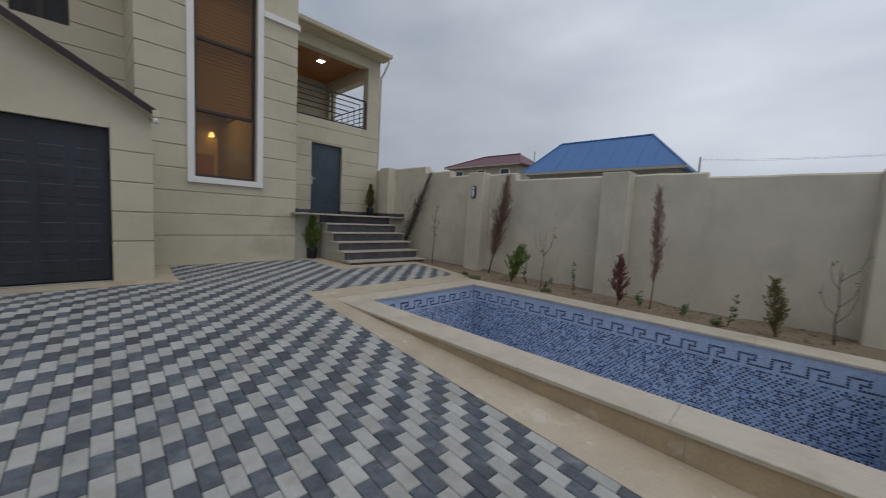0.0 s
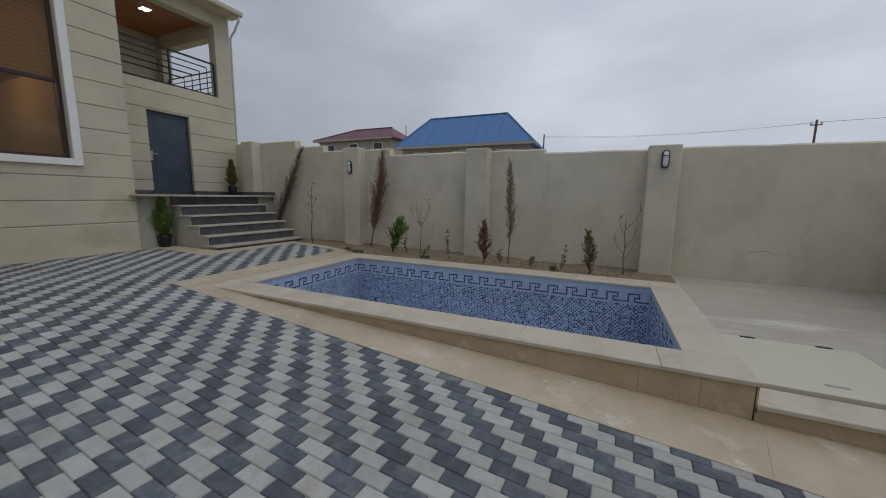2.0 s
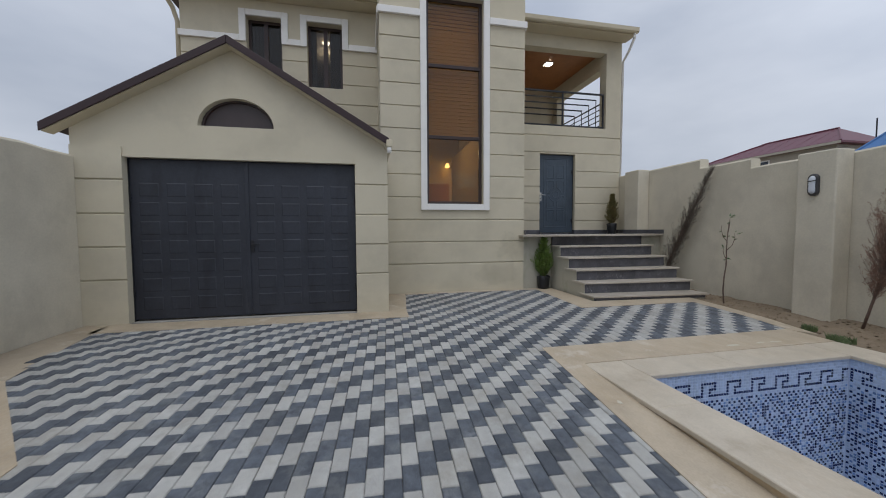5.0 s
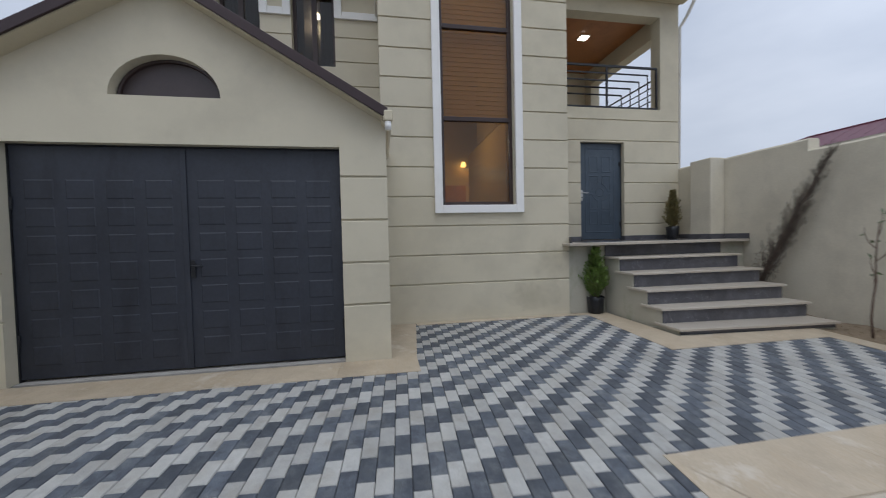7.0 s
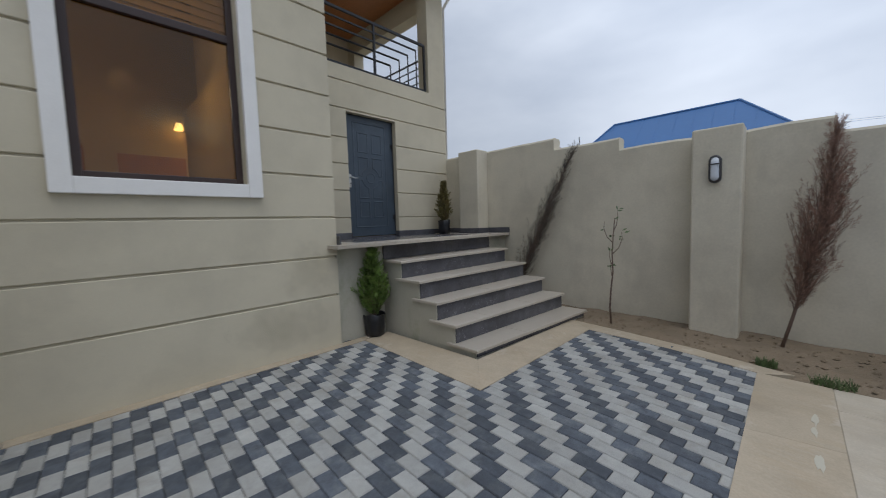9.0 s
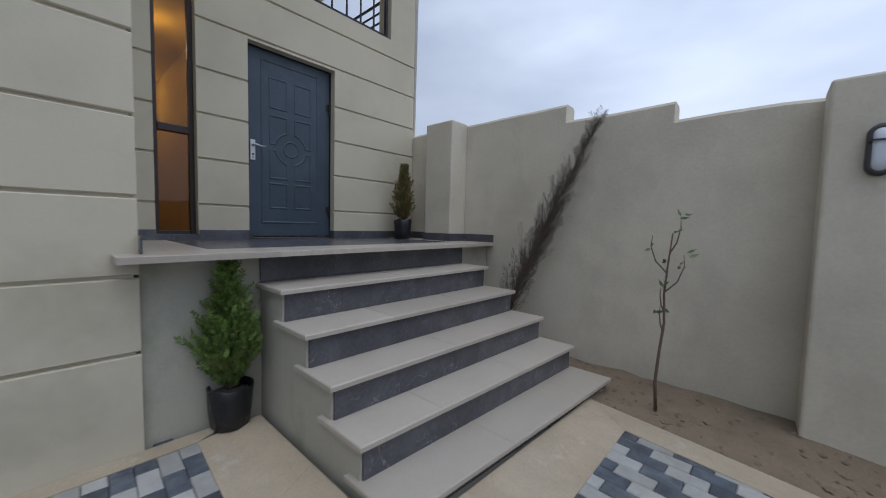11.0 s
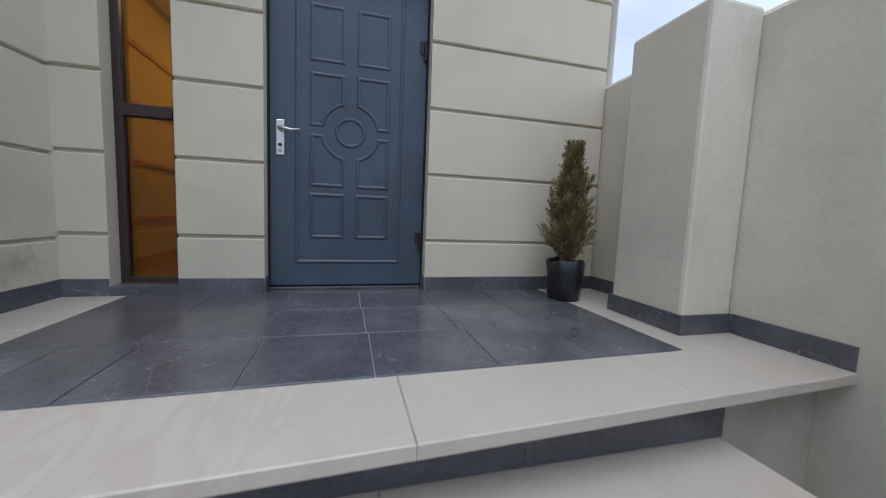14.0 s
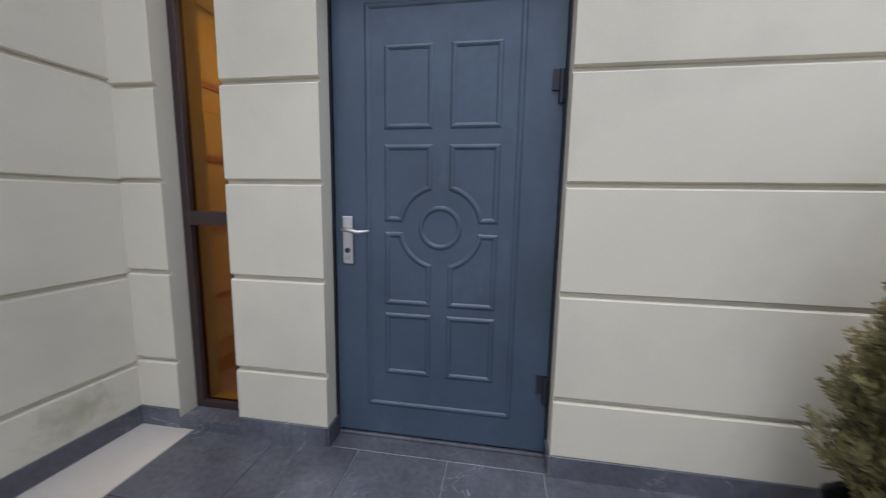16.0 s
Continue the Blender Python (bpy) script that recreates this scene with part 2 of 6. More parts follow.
BROWN_PANEL = material("brown_window_panel", (0.058, 0.042, 0.042), 0.35, var=0.15, bump=0.03)
SAND = material("joint_sand", (0.10, 0.095, 0.09), 0.98, var=0.3, fine=300, bump=0.4)
STONE = veined(material("beige_travertine", (0.44, 0.37, 0.275), 0.5, var=0.16, scale=4, fine=70, bump=0.06, per="object", spread=0.05, tint=(0.33, 0.265, 0.185), tint_scale=1.8, tint_amount=0.6, bump_dist=0.003), (0.40, 0.31, 0.20), 2.2, 0.09, 0.35, (1, 5, 1))
COPING = veined(material("pale_travertine", (0.50, 0.445, 0.36), 0.45, var=0.14, scale=4, fine=70, bump=0.05, per="object", spread=0.04, tint=(0.37, 0.31, 0.23), tint_scale=1.8, tint_amount=0.55, bump_dist=0.003), (0.44, 0.36, 0.26), 2.0, 0.08, 0.3, (1, 4, 1))
HONEY = veined(material("honey_travertine", (0.45, 0.355, 0.235), 0.5, var=0.2, scale=4, fine=50, bump=0.06, per="object", spread=0.07, tint=(0.38, 0.28, 0.17), tint_scale=1.3, tint_amount=0.5, bump_dist=0.003), (0.44, 0.30, 0.16), 2.5, 0.1, 0.4, (1, 6, 3))
stained(STONE, (0.60, 0.56, 0.49), 2.6, 0.58, 0.66, 0.55)
stained(COPING, (0.33, 0.27, 0.19), 2.2, 0.56, 0.68, 0.5)
stained(HONEY, (0.58, 0.52, 0.43), 3.0, 0.57, 0.66, 0.5)
stained(PATIO, (0.66, 0.63, 0.58), 1.4, 0.55, 0.66, 0.6, (0.5, 2.0, 1))
MARBLE = veined(material("cream_marble", (0.455, 0.412, 0.352), 0.32, var=0.07, scale=2.2, fine=50, bump=0.03, per="object", spread=0.09, tint=(0.43, 0.37, 0.29), tint_scale=1.6, tint_amount=0.6, bump_dist=0.002), (0.40, 0.33, 0.26), 1.6, 0.09, 0.45, (1, 4, 1))
SLATE = veined(material("dark_grey_marble", (0.082, 0.082, 0.094), 0.24, var=0.3, scale=3.5, fine=40, bump=0.03, per="object", spread=0.12, tint=(0.14, 0.145, 0.16), tint_scale=2.6, tint_amount=0.6, bump_dist=0.002), (0.38, 0.38, 0.40), 2.2, 0.0045, 0.55, (1, 1, 1), 2.5)
GROUT = material("pale_grout", (0.33, 0.32, 0.30), 0.9, var=0.15, bump=0.1)
DOOR_PAINT = material("slate_blue_door_paint", (0.046, 0.066, 0.092), 0.42, var=0.16, scale=2.5, fine=25, bump=0.05, tint=(0.075, 0.10, 0.13), tint_scale=1.8, tint_amount=0.5, bump_scale=30, bump_dist=0.003)
GARAGE_PAINT = material("dark_garage_paint", (0.027, 0.031, 0.043), 0.5, var=0.25, scale=2.0, fine=30, bump=0.06, tint=(0.036, 0.041, 0.055), tint_scale=1.2, tint_amount=0.6, bump_scale=24, bump_dist=0.004)
stained(GARAGE_PAINT, (0.012, 0.014, 0.021), 1.7, 0.52, 0.66, 0.6, (1, 1.6, 0.45))
stained(GARAGE_PAINT, (0.052, 0.058, 0.075), 2.6, 0.60, 0.72, 0.5, (1, 2.2, 0.35))
stained(DOOR_PAINT, (0.034, 0.048, 0.066), 2.4, 0.50, 0.66, 0.6)
stained(DOOR_PAINT, (0.10, 0.125, 0.155), 4.5, 0.62, 0.74, 0.45, (1, 1.5, 0.7))
BLACK_METAL = material("black_metal", (0.022, 0.023, 0.027), 0.45, 0.3, var=0.1, bump=0.03)
BROWN_FRAME = material("brown_window_frame", (0.038, 0.022, 0.02), 0.4, var=0.12, bump=0.03)
ROOF_EDGE = material("dark_brown_roof_metal", (0.036, 0.020, 0.022), 0.45, 0.2, var=0.12, bump=0.04)
SOFFIT = material("cream_soffit_metal", (0.56, 0.50, 0.37), 0.5, var=0.05, bump=0.03)
CHROME = material("brushed_steel", (0.55, 0.54, 0.52), 0.28, 0.9, var=0.05, bump=0.02)
WOOD = veined(material("warm_wood_soffit", (0.40, 0.16, 0.055), 0.45, var=0.14, scale=3, fine=40, bump=0.05), (0.25, 0.09, 0.03), 3.0, 0.12, 0.5, (1, 9, 1))
SOIL = material("sandy_soil", (0.225, 0.175, 0.12), 0.98, var=0.3, scale=5, fine=120, bump=0.6, bump_scale=45, tint=(0.17, 0.13, 0.09), tint_scale=2.5, tint_amount=0.7, bump_dist=0.03)
DARK_SOIL = material("dark_soil", (0.07, 0.06, 0.05), 0.98, var=0.3, scale=9, fine=90, bump=0.7, bump_scale=30, bump_dist=0.04)
EARTH = material("dry_earth", (0.30, 0.26, 0.20), 0.98, var=0.2, scale=0.2, fine=5, bump=0.3)
TILE_DARK = material("navy_mosaic", (0.012, 0.022, 0.085), 0.2, var=0.08, scale=8, bump=0.0, per="island", spread=0.35)
TILE_MID = material("mid_blue_mosaic", (0.16, 0.25, 0.46), 0.2, var=0.08, scale=8, bump=0.0, per="island", spread=0.3)
TILE_LIGHT = material("pale_blue_mosaic", (0.44, 0.53, 0.70), 0.2, var=0.06, scale=8, bump=0.0, per="island", spread=0.12)
TILE_GROUT = material("mosaic_grout", (0.46, 0.54, 0.68), 0.85, var=0.08, bump=0.05)
BLUE_ROOF = material("blue_sheet_roof", (0.055, 0.155, 0.365), 0.5, var=0.06, scale=0.4, fine=6, bump=0.0)
RED_ROOF = material("maroon_sheet_roof", (0.115, 0.028, 0.045), 0.5, var=0.08, scale=0.4, fine=6, bump=0.0)
FAR_STONE = material("far_limestone", (0.38, 0.35, 0.29), 0.9, var=0.12, scale=0.8, fine=8, bump=0.1)
FAR_GLASS = material("far_window_glass", (0.03, 0.04, 0.055), 0.1, var=0.05, bump=0.0)
NEEDLE_GREEN = material("fresh_thuja_needles", (0.115, 0.19, 0.035), 0.6, var=0.25, scale=9, fine=60, bump=0.0, per="island", spread=0.45, tint=(0.16, 0.19, 0.05), tint_scale=7, tint_amount=0.6)
NEEDLE_OLIVE = material("yellowing_thuja_needles", (0.15, 0.13, 0.045), 0.65, var=0.25, scale=9, fine=60, bump=0.0, per="island", spread=0.45, tint=(0.22, 0.15, 0.06), tint_scale=5, tint_amount=0.7)
NEEDLE_DRY = material("withered_brown_needles", (0.23, 0.135, 0.10), 0.8, var=0.25, scale=9, fine=60, bump=0.0, per="island", spread=0.45)
NEEDLE_GREY = material("dead_grey_brown_needles", (0.085, 0.070, 0.058), 0.8, var=0.25, scale=9, fine=60, bump=0.0, per="island", spread=0.4)
NEEDLE_RUST = material("rust_red_needles", (0.19, 0.07, 0.06), 0.75, var=0.25, scale=9, fine=60, bump=0.0, per="island", spread=0.4)
LEAF = material("small_green_leaves", (0.085, 0.125, 0.045), 0.5, var=0.2, scale=9, bump=0.0, per="island", spread=0.4)
BARK = material("brown_bark", (0.14, 0.095, 0.075), 0.9, var=0.25, scale=20, fine=120, bump=0.4)
POT = material("black_plastic_bag", (0.012, 0.013, 0.016), 0.35, var=0.2, scale=20, bump=0.5, bump_scale=35, bump_dist=0.01)
LAMP_BODY = material("dark_grey_lamp_casing", (0.045, 0.045, 0.05), 0.5, var=0.1, bump=0.05)
LAMP_GLASS = material("frosted_lamp_glass", (0.62, 0.66, 0.72), 0.25, var=0.05, bump=0.1)
HATCH = material("cream_hatch_sheet", (0.52, 0.49, 0.40), 0.5, var=0.05, scale=2, fine=40, bump=0.03)
BLIND = material("tan_roller_blind", (0.56, 0.43, 0.26), 0.8, var=0.06, fine=80, bump=0.05)
CURTAIN = material("net_curtain", (0.50, 0.48, 0.43), 0.9, var=0.08, fine=90, bump=0.1)
ROOM = material("warm_room_plaster", (0.60, 0.52, 0.38), 0.8, var=0.05, bump=0.05)
ROOM_FLOOR = material("warm_room_floor", (0.30, 0.17, 0.08), 0.5, var=0.1, bump=0.05)
AMBER = glass("amber_window_glass", (0.60, 0.46, 0.17))
BRONZE = glass("bronze_window_glass", (0.72, 0.60, 0.41))
GREY_GLASS = glass("grey_window_glass", (0.42, 0.40, 0.38))
LED = glowing("led_panel", (1.0, 0.93, 0.80), 14.0)
BULB = glowing("warm_bulb", (1.0, 0.72, 0.30), 22.0)
SHADE = glowing("lit_lamp_shade", (1.0, 0.78, 0.42), 5.0)


# ---- building tools ----
class Geo:
    """Vertices and faces of one mesh."""

    def __init__(self):
        self.v, self.f = [], []

    def add(self, verts, faces):
        n = len(self.v)
        self.v += [tuple(p) for p in verts]
        self.f += [tuple(i + n for i in f) for f in faces]
        return self

    def box(self, x0, x1, y0, y1, z0, z1):
        return self.add([(x, y, z) for z in (z0, z1) for y in (y0, y1) for x in (x0, x1)],
                        [(0, 2, 3, 1), (4, 5, 7, 6), (0, 1, 5, 4), (2, 6, 7, 3), (0, 4, 6, 2), (1, 3, 7, 5)])

    def prism(self, poly, low, high):
        """poly: plan points in counter-clockwise order; low and high: heights or functions of x, y."""
        lo = low if callable(low) else (lambda x, y: low)
        hi = high if callable(high) else (lambda x, y: high)
        k = len(poly)
        verts = [(x, y, lo(x, y)) for x, y in poly] + [(x, y, hi(x, y)) for x, y in poly]
        faces = [tuple(reversed(range(k))), tuple(range(k, 2 * k))]
        faces += [(i, (i + 1) % k, k + (i + 1) % k, k + i) for i in range(k)]
        return self.add(verts, faces)

    def tube(self, path, radius, n=6, caps=True):
        """A round bar along a path; radius: a number or one for each point."""
        pts = [Vector(p) for p in path]
        rad = [radius] * len(pts) if not isinstance(radius, (list, tuple)) else radius
        rings, side = [], None
        for i, p in enumerate(pts):
            way = (pts[min(i + 1, len(pts) - 1)] - pts[max(i - 1, 0)]).normalized()
            if side is None:
                side = way.orthogonal().normalized()
            side = (side - way * side.dot(way)).normalized()
            up = way.cross(side)
            rings.append([p + (side * math.cos(a) + up * math.sin(a)) * rad[i] for a in [2 * math.pi * j / n for j in range(n)]])
        verts = [q for r in rings for q in r]
        faces = [(i * n + j, i * n + (j + 1) % n, (i + 1) * n + (j + 1) % n, (i + 1) * n + j) for i in range(len(pts) - 1) for j in range(n)]
        if caps:
            faces += [tuple(reversed(range(n))), tuple(range(len(verts) - n, len(verts)))]
        return self.add(verts, faces)

    def bar(self, path, w, h=None):
        """A square bar along a path."""
        return self.tube(path, w * 0.707, 4)

    def lathe(self, profile, centre, n=20):
        """profile: pairs of radius and height."""
        cx, cy, cz = centre
        verts = [(cx + r * math.cos(2 * math.pi * j / n), cy + r * math.sin(2 * math.pi * j / n), cz + z) for r, z in profile for j in range(n)]
        faces = [(i * n + j, i * n + (j + 1) % n, (i + 1) * n + (j + 1) % n, (i + 1) * n + j) for i in range(len(profile) - 1) for j in range(n)]
        return self.add(verts, faces)

    def data(self, name, mat, smooth=False):
        me = bpy.data.meshes.new(name)
        me.from_pydata(self.v, [], self.f)
        me.materials.append(mat)
        if smooth:
            me.polygons.foreach_set("use_smooth", [True] * len(me.polygons))
        me.update()
        return me


def part(name, geo, mat, parent=None, label="", smooth=False, bevel=0.0, kind=""):
    ob = new(name, geo.data(name, mat, smooth))
    if parent:
        ob.parent = parent
        top = parent
        while top.parent:
            top = top.parent
        if parent is top:
            ob.matrix_parent_inverse = Matrix.Translation(top.location).inverted()
    if bevel:
        b = ob.modifiers.new("edge", "BEVEL")
        b.width, b.segments, b.limit_method = bevel, 2, "ANGLE"
    return tagged(ob, label, kind=kind)


def thing(name, place, label, category, group="", kind=""):
    ob = new(name)
    ob.location = place
    ob.empty_display_size = 0.2
    return tagged(ob, label, category, group, kind)


def structure(name, geo, mat, label, category="", bevel=0.0):
    return tagged(part(name, geo, mat, bevel=bevel), label, category, kind="structure")


def holed(axis, face, depth, u0, u1, z0, z1, holes):
    """A wall with holes through it. axis 'x' or 'y': its normal; face: its front; depth: signed, towards the back; holes: (u0, u1, z0, z1)."""
    us = sorted({u0, u1, *[c for h in holes for c in h[:2] if u0 < c < u1]})
    zs = sorted({z0, z1, *[c for h in holes for c in h[2:] if z0 < c < z1]})
    solid = {(i, j) for i in range(len(us) - 1) for j in range(len(zs) - 1)
             if not any(h[0] < (us[i] + us[i + 1]) / 2 < h[1] and h[2] < (zs[j] + zs[j + 1]) / 2 < h[3] for h in holes)}
    g = Geo()

    def at(d, u, z):
        return (d, u, z) if axis == "x" else (u, d, z)
    a, b = face, face + depth
    for i, j in solid:
        p, q, r, s = us[i], us[i + 1], zs[j], zs[j + 1]
        g.add([at(a, p, r), at(a, q, r), at(a, q, s), at(a, p, s)], [(0, 1, 2, 3)])
        g.add([at(b, p, r), at(b, q, r), at(b, q, s), at(b, p, s)], [(3, 2, 1, 0)])
        for di, dj, e in ((-1, 0, ((p, r), (p, s))), (1, 0, ((q, r), (q, s))), (0, -1, ((p, r), (q, r))), (0, 1, ((p, s), (q, s)))):
            if (i + di, j + dj) not in solid:
                (ea, eb), (fa, fb) = e
                g.add([at(a, ea, eb), at(a, fa, fb), at(b, fa, fb), at(b, ea, eb)], [(0, 1, 2, 3)])
    return g


GROOVES = [0.605, 1.06, 1.52, 1.98, 2.44, 2.90, 3.355, 3.805, 4.25, 4.70, 5.15, 5.60, 6.05]


def bands(parent, axis, face, depth, u0, u1, z0, z1, holes=(), cuts=None, joint=0.018):
    """Rusticated render: raised bands between grooves, each a piece of its own, split where openings cut them."""
    edges = [z0] + [z for z in (GROOVES if cuts is None else cuts) if z0 + 0.05 < z < z1 - 0.05] + [z1]
    sign = 1 if depth < 0 else -1

    def at(d, u, z):
        return (d, u, z) if axis == "x" else (u, d, z)
    for k in range(len(edges) - 1):
        lo, hi = edges[k], edges[k + 1]
        zs = sorted({lo, hi, *[c for h in holes for c in h[2:] if lo < c < hi]})
        for a, b in zip(zs, zs[1:]):
            spans = [(u0, u1)]
            for h in holes:
                if h[2] < (a + b) / 2 < h[3]:
                    spans = [t for s, e in spans for t in ((s, min(e, h[0])), (max(s, h[1]), e)) if t[1] - t[0] > 0.02]
            for s, e in spans:
                j0 = joint / 2 if a == lo and lo != z0 else 0.0
                j1 = joint / 2 if b == hi and hi != z1 else 0.0
                c0, c1 = (0.007 if j0 else 0), (0.007 if j1 else 0)
                back, mid = face + depth, face + (depth * 0.4)
                verts = []
                for d, da, db in ((back, 0, 0), (mid, 0, 0), (face, c0, c1)):
                    verts += [at(d, s, a + j0 + da), at(d, e, a + j0 + da), at(d, e, b - j1 - db), at(d, s, b - j1 - db)]
                faces = [(8, 9, 10, 11)] + [(i + r, (i + 1) % 4 + r, (i + 1) % 4 + r + 4, i + r + 4) for r in (0, 4) for i in range(4)]
                g = Geo().add(verts, faces)
                part("stucco_band", g, STUCCO, parent)


def ground_z(x):
    return 0.0 if x < -6.5 else -(x + 6.5) * 0.05


# ---- ground ----
R = 3000.0
soil_sheet = Geo()
POOL = (-4.95, 0.47, 4.0, 6.52)
POOL_TOP, POOL_DEEP = -0.055, -1.55
# one sheet to the horizon with the pool's pit left open
for bx in ((-R, POOL[0] - 0.1, -R, R), (POOL[1] + 0.1, R, -R, R), (POOL[0] - 0.1, POOL[1] + 0.1, -R, POOL[2] - 0.1), (POOL[0] - 0.1, POOL[1] + 0.1, POOL[3] + 0.1, R)):
    soil_sheet.add([(bx[0], bx[2], -0.62), (bx[1], bx[2], -0.62), (bx[1], bx[3], -0.62), (bx[0], bx[3], -0.62)], [(0, 1, 2, 3)])
structure("ground", soil_sheet, EARTH, "dry bare earth ground around the plot", "ground")

# ---- house shell ----
FX, TX, GX = -10.97, -9.46, -7.88          # main front, tower front, garage front
TY0, TY1 = 1.76, 4.82                      # tower sides
HY0, HY1 = -2.38, 8.34                     # house sides
DOOR = (5.95, 6.98, 1.15, 3.32)
SLOT = (5.14, 5.48, 1.24, 4.02)
BALC = (4.82, 7.88, 4.05, 6.06)
TALL = (2.69, 3.89, 1.85, 6.03)
W2, W3 = (-1.08, -0.35, 4.60, 6.04), (0.19, 0.96, 4.60, 6.04)
EAVE = 6.45
SK = 0.022
house = thing("house", (-12, 3, 0), "cream rusticated two-storey villa with a tall stair tower", "house", kind="")


def wall_part(name, axis, face, depth, u0, u1, z0, z1, holes, cuts=None, top_plain=None, c0=0.0, c1=0.0):
    """A wall of the house: a core, and raised bands in front of it."""
    back = SK if depth > 0 else -SK
    core = part(name, holed(axis, face + back, depth - back, u0 + c0, u1 - c1, z0, z1, holes), STUCCO, house)
    bands(core, axis, face, back, u0, u1, z0, z1 if top_plain is None else top_plain, holes, cuts)
    if top_plain is not None and top_plain < z1:
        bands(core, axis, face, back, u0, u1, top_plain, z1, holes, cuts=[])
    return core


wall_part("front_wall", "x", FX, -0.28, TY1, HY1, 0.0, EAVE, [DOOR, SLOT, BALC], cuts=[1.548, 2.005, 2.447, 2.878, 3.355, 3.80], top_plain=4.05)
wall_part("bedroom_wall", "x", FX, -0.28, HY0, TY0, 0.0, EAVE, [W2, W3], top_plain=5.60)
wall_part("tower_front", "x", TX, -0.28, TY0, TY1, 0.0, 9.2, [TALL], top_plain=5.62, c0=SK, c1=SK)
wall_part("tower_side", "y", TY1, -0.25, FX - 0.25, TX - SK, 0.0, 9.2, [], top_plain=5.62, c1=0.28 - SK)
wall_part("tower_side", "y", TY0, 0.25, FX - 0.25, TX - SK, 0.0, 9.2, [], top_plain=5.62, c1=0.28 - SK)
# the tower's flank by the entrance stands slightly out of square
FLANK = 0.09 / (TX - FX)
flank = [ob for ob in house.children if ob.name == "tower_side"][0]
for ob in (flank, *flank.children):
    for v in ob.data.vertices:
        v.co.y += FLANK * (TX - v.co.x)
# end walls and back of the house
END_HOLE = (-13.9, -11.45, 4.05, 5.86)
part("end_wall", holed("y", HY1, -0.28, -17.0, FX - 0.28, 0.0, EAVE, [END_HOLE]), STUCCO, house)
part("end_wall", holed("y", HY0, 0.28, -17.0, FX - 0.28, 0.0, EAVE, []), STUCCO, house)
part("back_wall", holed("x", -17.0, 0.28, HY0 + 0.28, HY1 - 0.28, 0.0, EAVE, []), STUCCO, house)
part("tower_back", holed("x", -13.2, 0.2, TY0 + 0.25, TY1 - 0.25, 6.6, 9.2, []), STUCCO, house)
part("tower_roof", Geo().box(-13.4, TX + 0.25, TY0 - 0.25, TY1 + 0.25, 9.2, 9.35), ROOF_EDGE, house)
# balcony recess
part("balcony_back", holed("x", -14.2, -0.2, TY1, HY1 - 0.28, 4.05, EAVE - 0.02, [(5.0, 5.9, 4.1, 5.75)]), STUCCO, house)
part("balcony_floor", Geo().box(-14.2, FX - 0.28, TY1, HY1 - 0.28, 3.85, 4.05), STUCCO, house)
part("balcony_side", Geo().box(-14.2, FX - 0.28, TY1 - 0.25, TY1, 4.05, EAVE - 0.02), STUCCO, house)
part("balcony_soffit", Geo().box(-14.2, FX - 0.28, TY1, HY1 - 0.28, 6.30, 6.38), WOOD, house, "varnished warm wood boards")
balc_win = part("balcony_window", Geo().box(-14.26, -14.22, 5.0, 5.9, 4.1, 5.75), BROWN_FRAME, house)
part("pane", Geo().box(-14.215, -14.21, 5.08, 5.82, 4.2, 5.68), GREY_GLASS, balc_win)
# roof with eaves
roof = part("roof", Geo().add([(FX + 0.42, HY0 - 0.35, 6.50), (FX + 0.42, HY1 + 0.12, 6.50), (-14, HY1 + 0.12, 7.25), (-14, HY0 - 0.35, 7.25), (-17.4, HY0 - 0.35, 6.5), (-17.4, HY1 + 0.12, 6.5),
                                   (FX + 0.42, HY0 - 0.35, 6.45), (FX + 0.42, HY1 + 0.12, 6.45), (-17.4, HY0 - 0.35, 6.45), (-17.4, HY1 + 0.12, 6.45)],
                                  [(0, 1, 2, 3), (3, 2, 5, 4), (6, 8, 9, 7), (0, 6, 7, 1), (4, 5, 9, 8), (1, 7, 9, 5, 2), (0, 3, 4, 8, 6)]), ROOF_EDGE, house, "dark brown sheet metal")
for ya, yb in ((TY1 + 0.004, HY1 + 0.10), (HY0 - 0.33, TY0 - 0.004)):
    part("fascia", Geo().box(FX + 0.004, FX + 0.40, ya, yb, 6.38, 6.447), SOFFIT, house, bevel=0.01)
    gut = Geo()
    prof = [(0.0, 0.12), (0.0, 0.02), (0.03, 0.0), (0.09, 0.0), (0.12, 0.03), (0.13, 0.12), (0.118, 0.12), (0.108, 0.036), (0.085, 0.012), (0.034, 0.012), (0.012, 0.026), (0.012, 0.12)]
    k = len(prof)
    gut.add([(FX + 0.405 + a, y, 6.40 + b) for y in (ya, yb) for a, b in prof], [(i, (i + 1) % k, k + (i + 1) % k, k + i) for i in range(k)] + [tuple(range(k)), tuple(range(2 * k - 1, k - 1, -1))])
    part("gutter", gut, SOFFIT, house, "cream metal gutter")
spout = Geo().tube([(FX + 0.46, HY1 + 0.02, 6.40), (FX + 0.44, HY1 + 0.03, 6.30), (FX + 0.16, HY1 + 0.07, 6.05), (FX - 0.05, HY1 + 0.08, 5.9), (FX - 0.08, HY1 + 0.06, 0.3)], 0.032, 10)
part("downspout", spout, WHITE_TRIM, house, smooth=True)
spout2 = Geo().tube([(FX + 0.46, HY0 - 0.22, 6.40), (FX + 0.40, HY0 - 0.20, 6.30), (FX + 0.1, HY0 - 0.08, 6.0), (FX - 0.06, HY0 - 0.07, 5.8), (FX - 0.06, HY0 - 0.07, 2.9)], 0.045, 10)
part("downspout", spout2, SOFFIT, house, smooth=True)
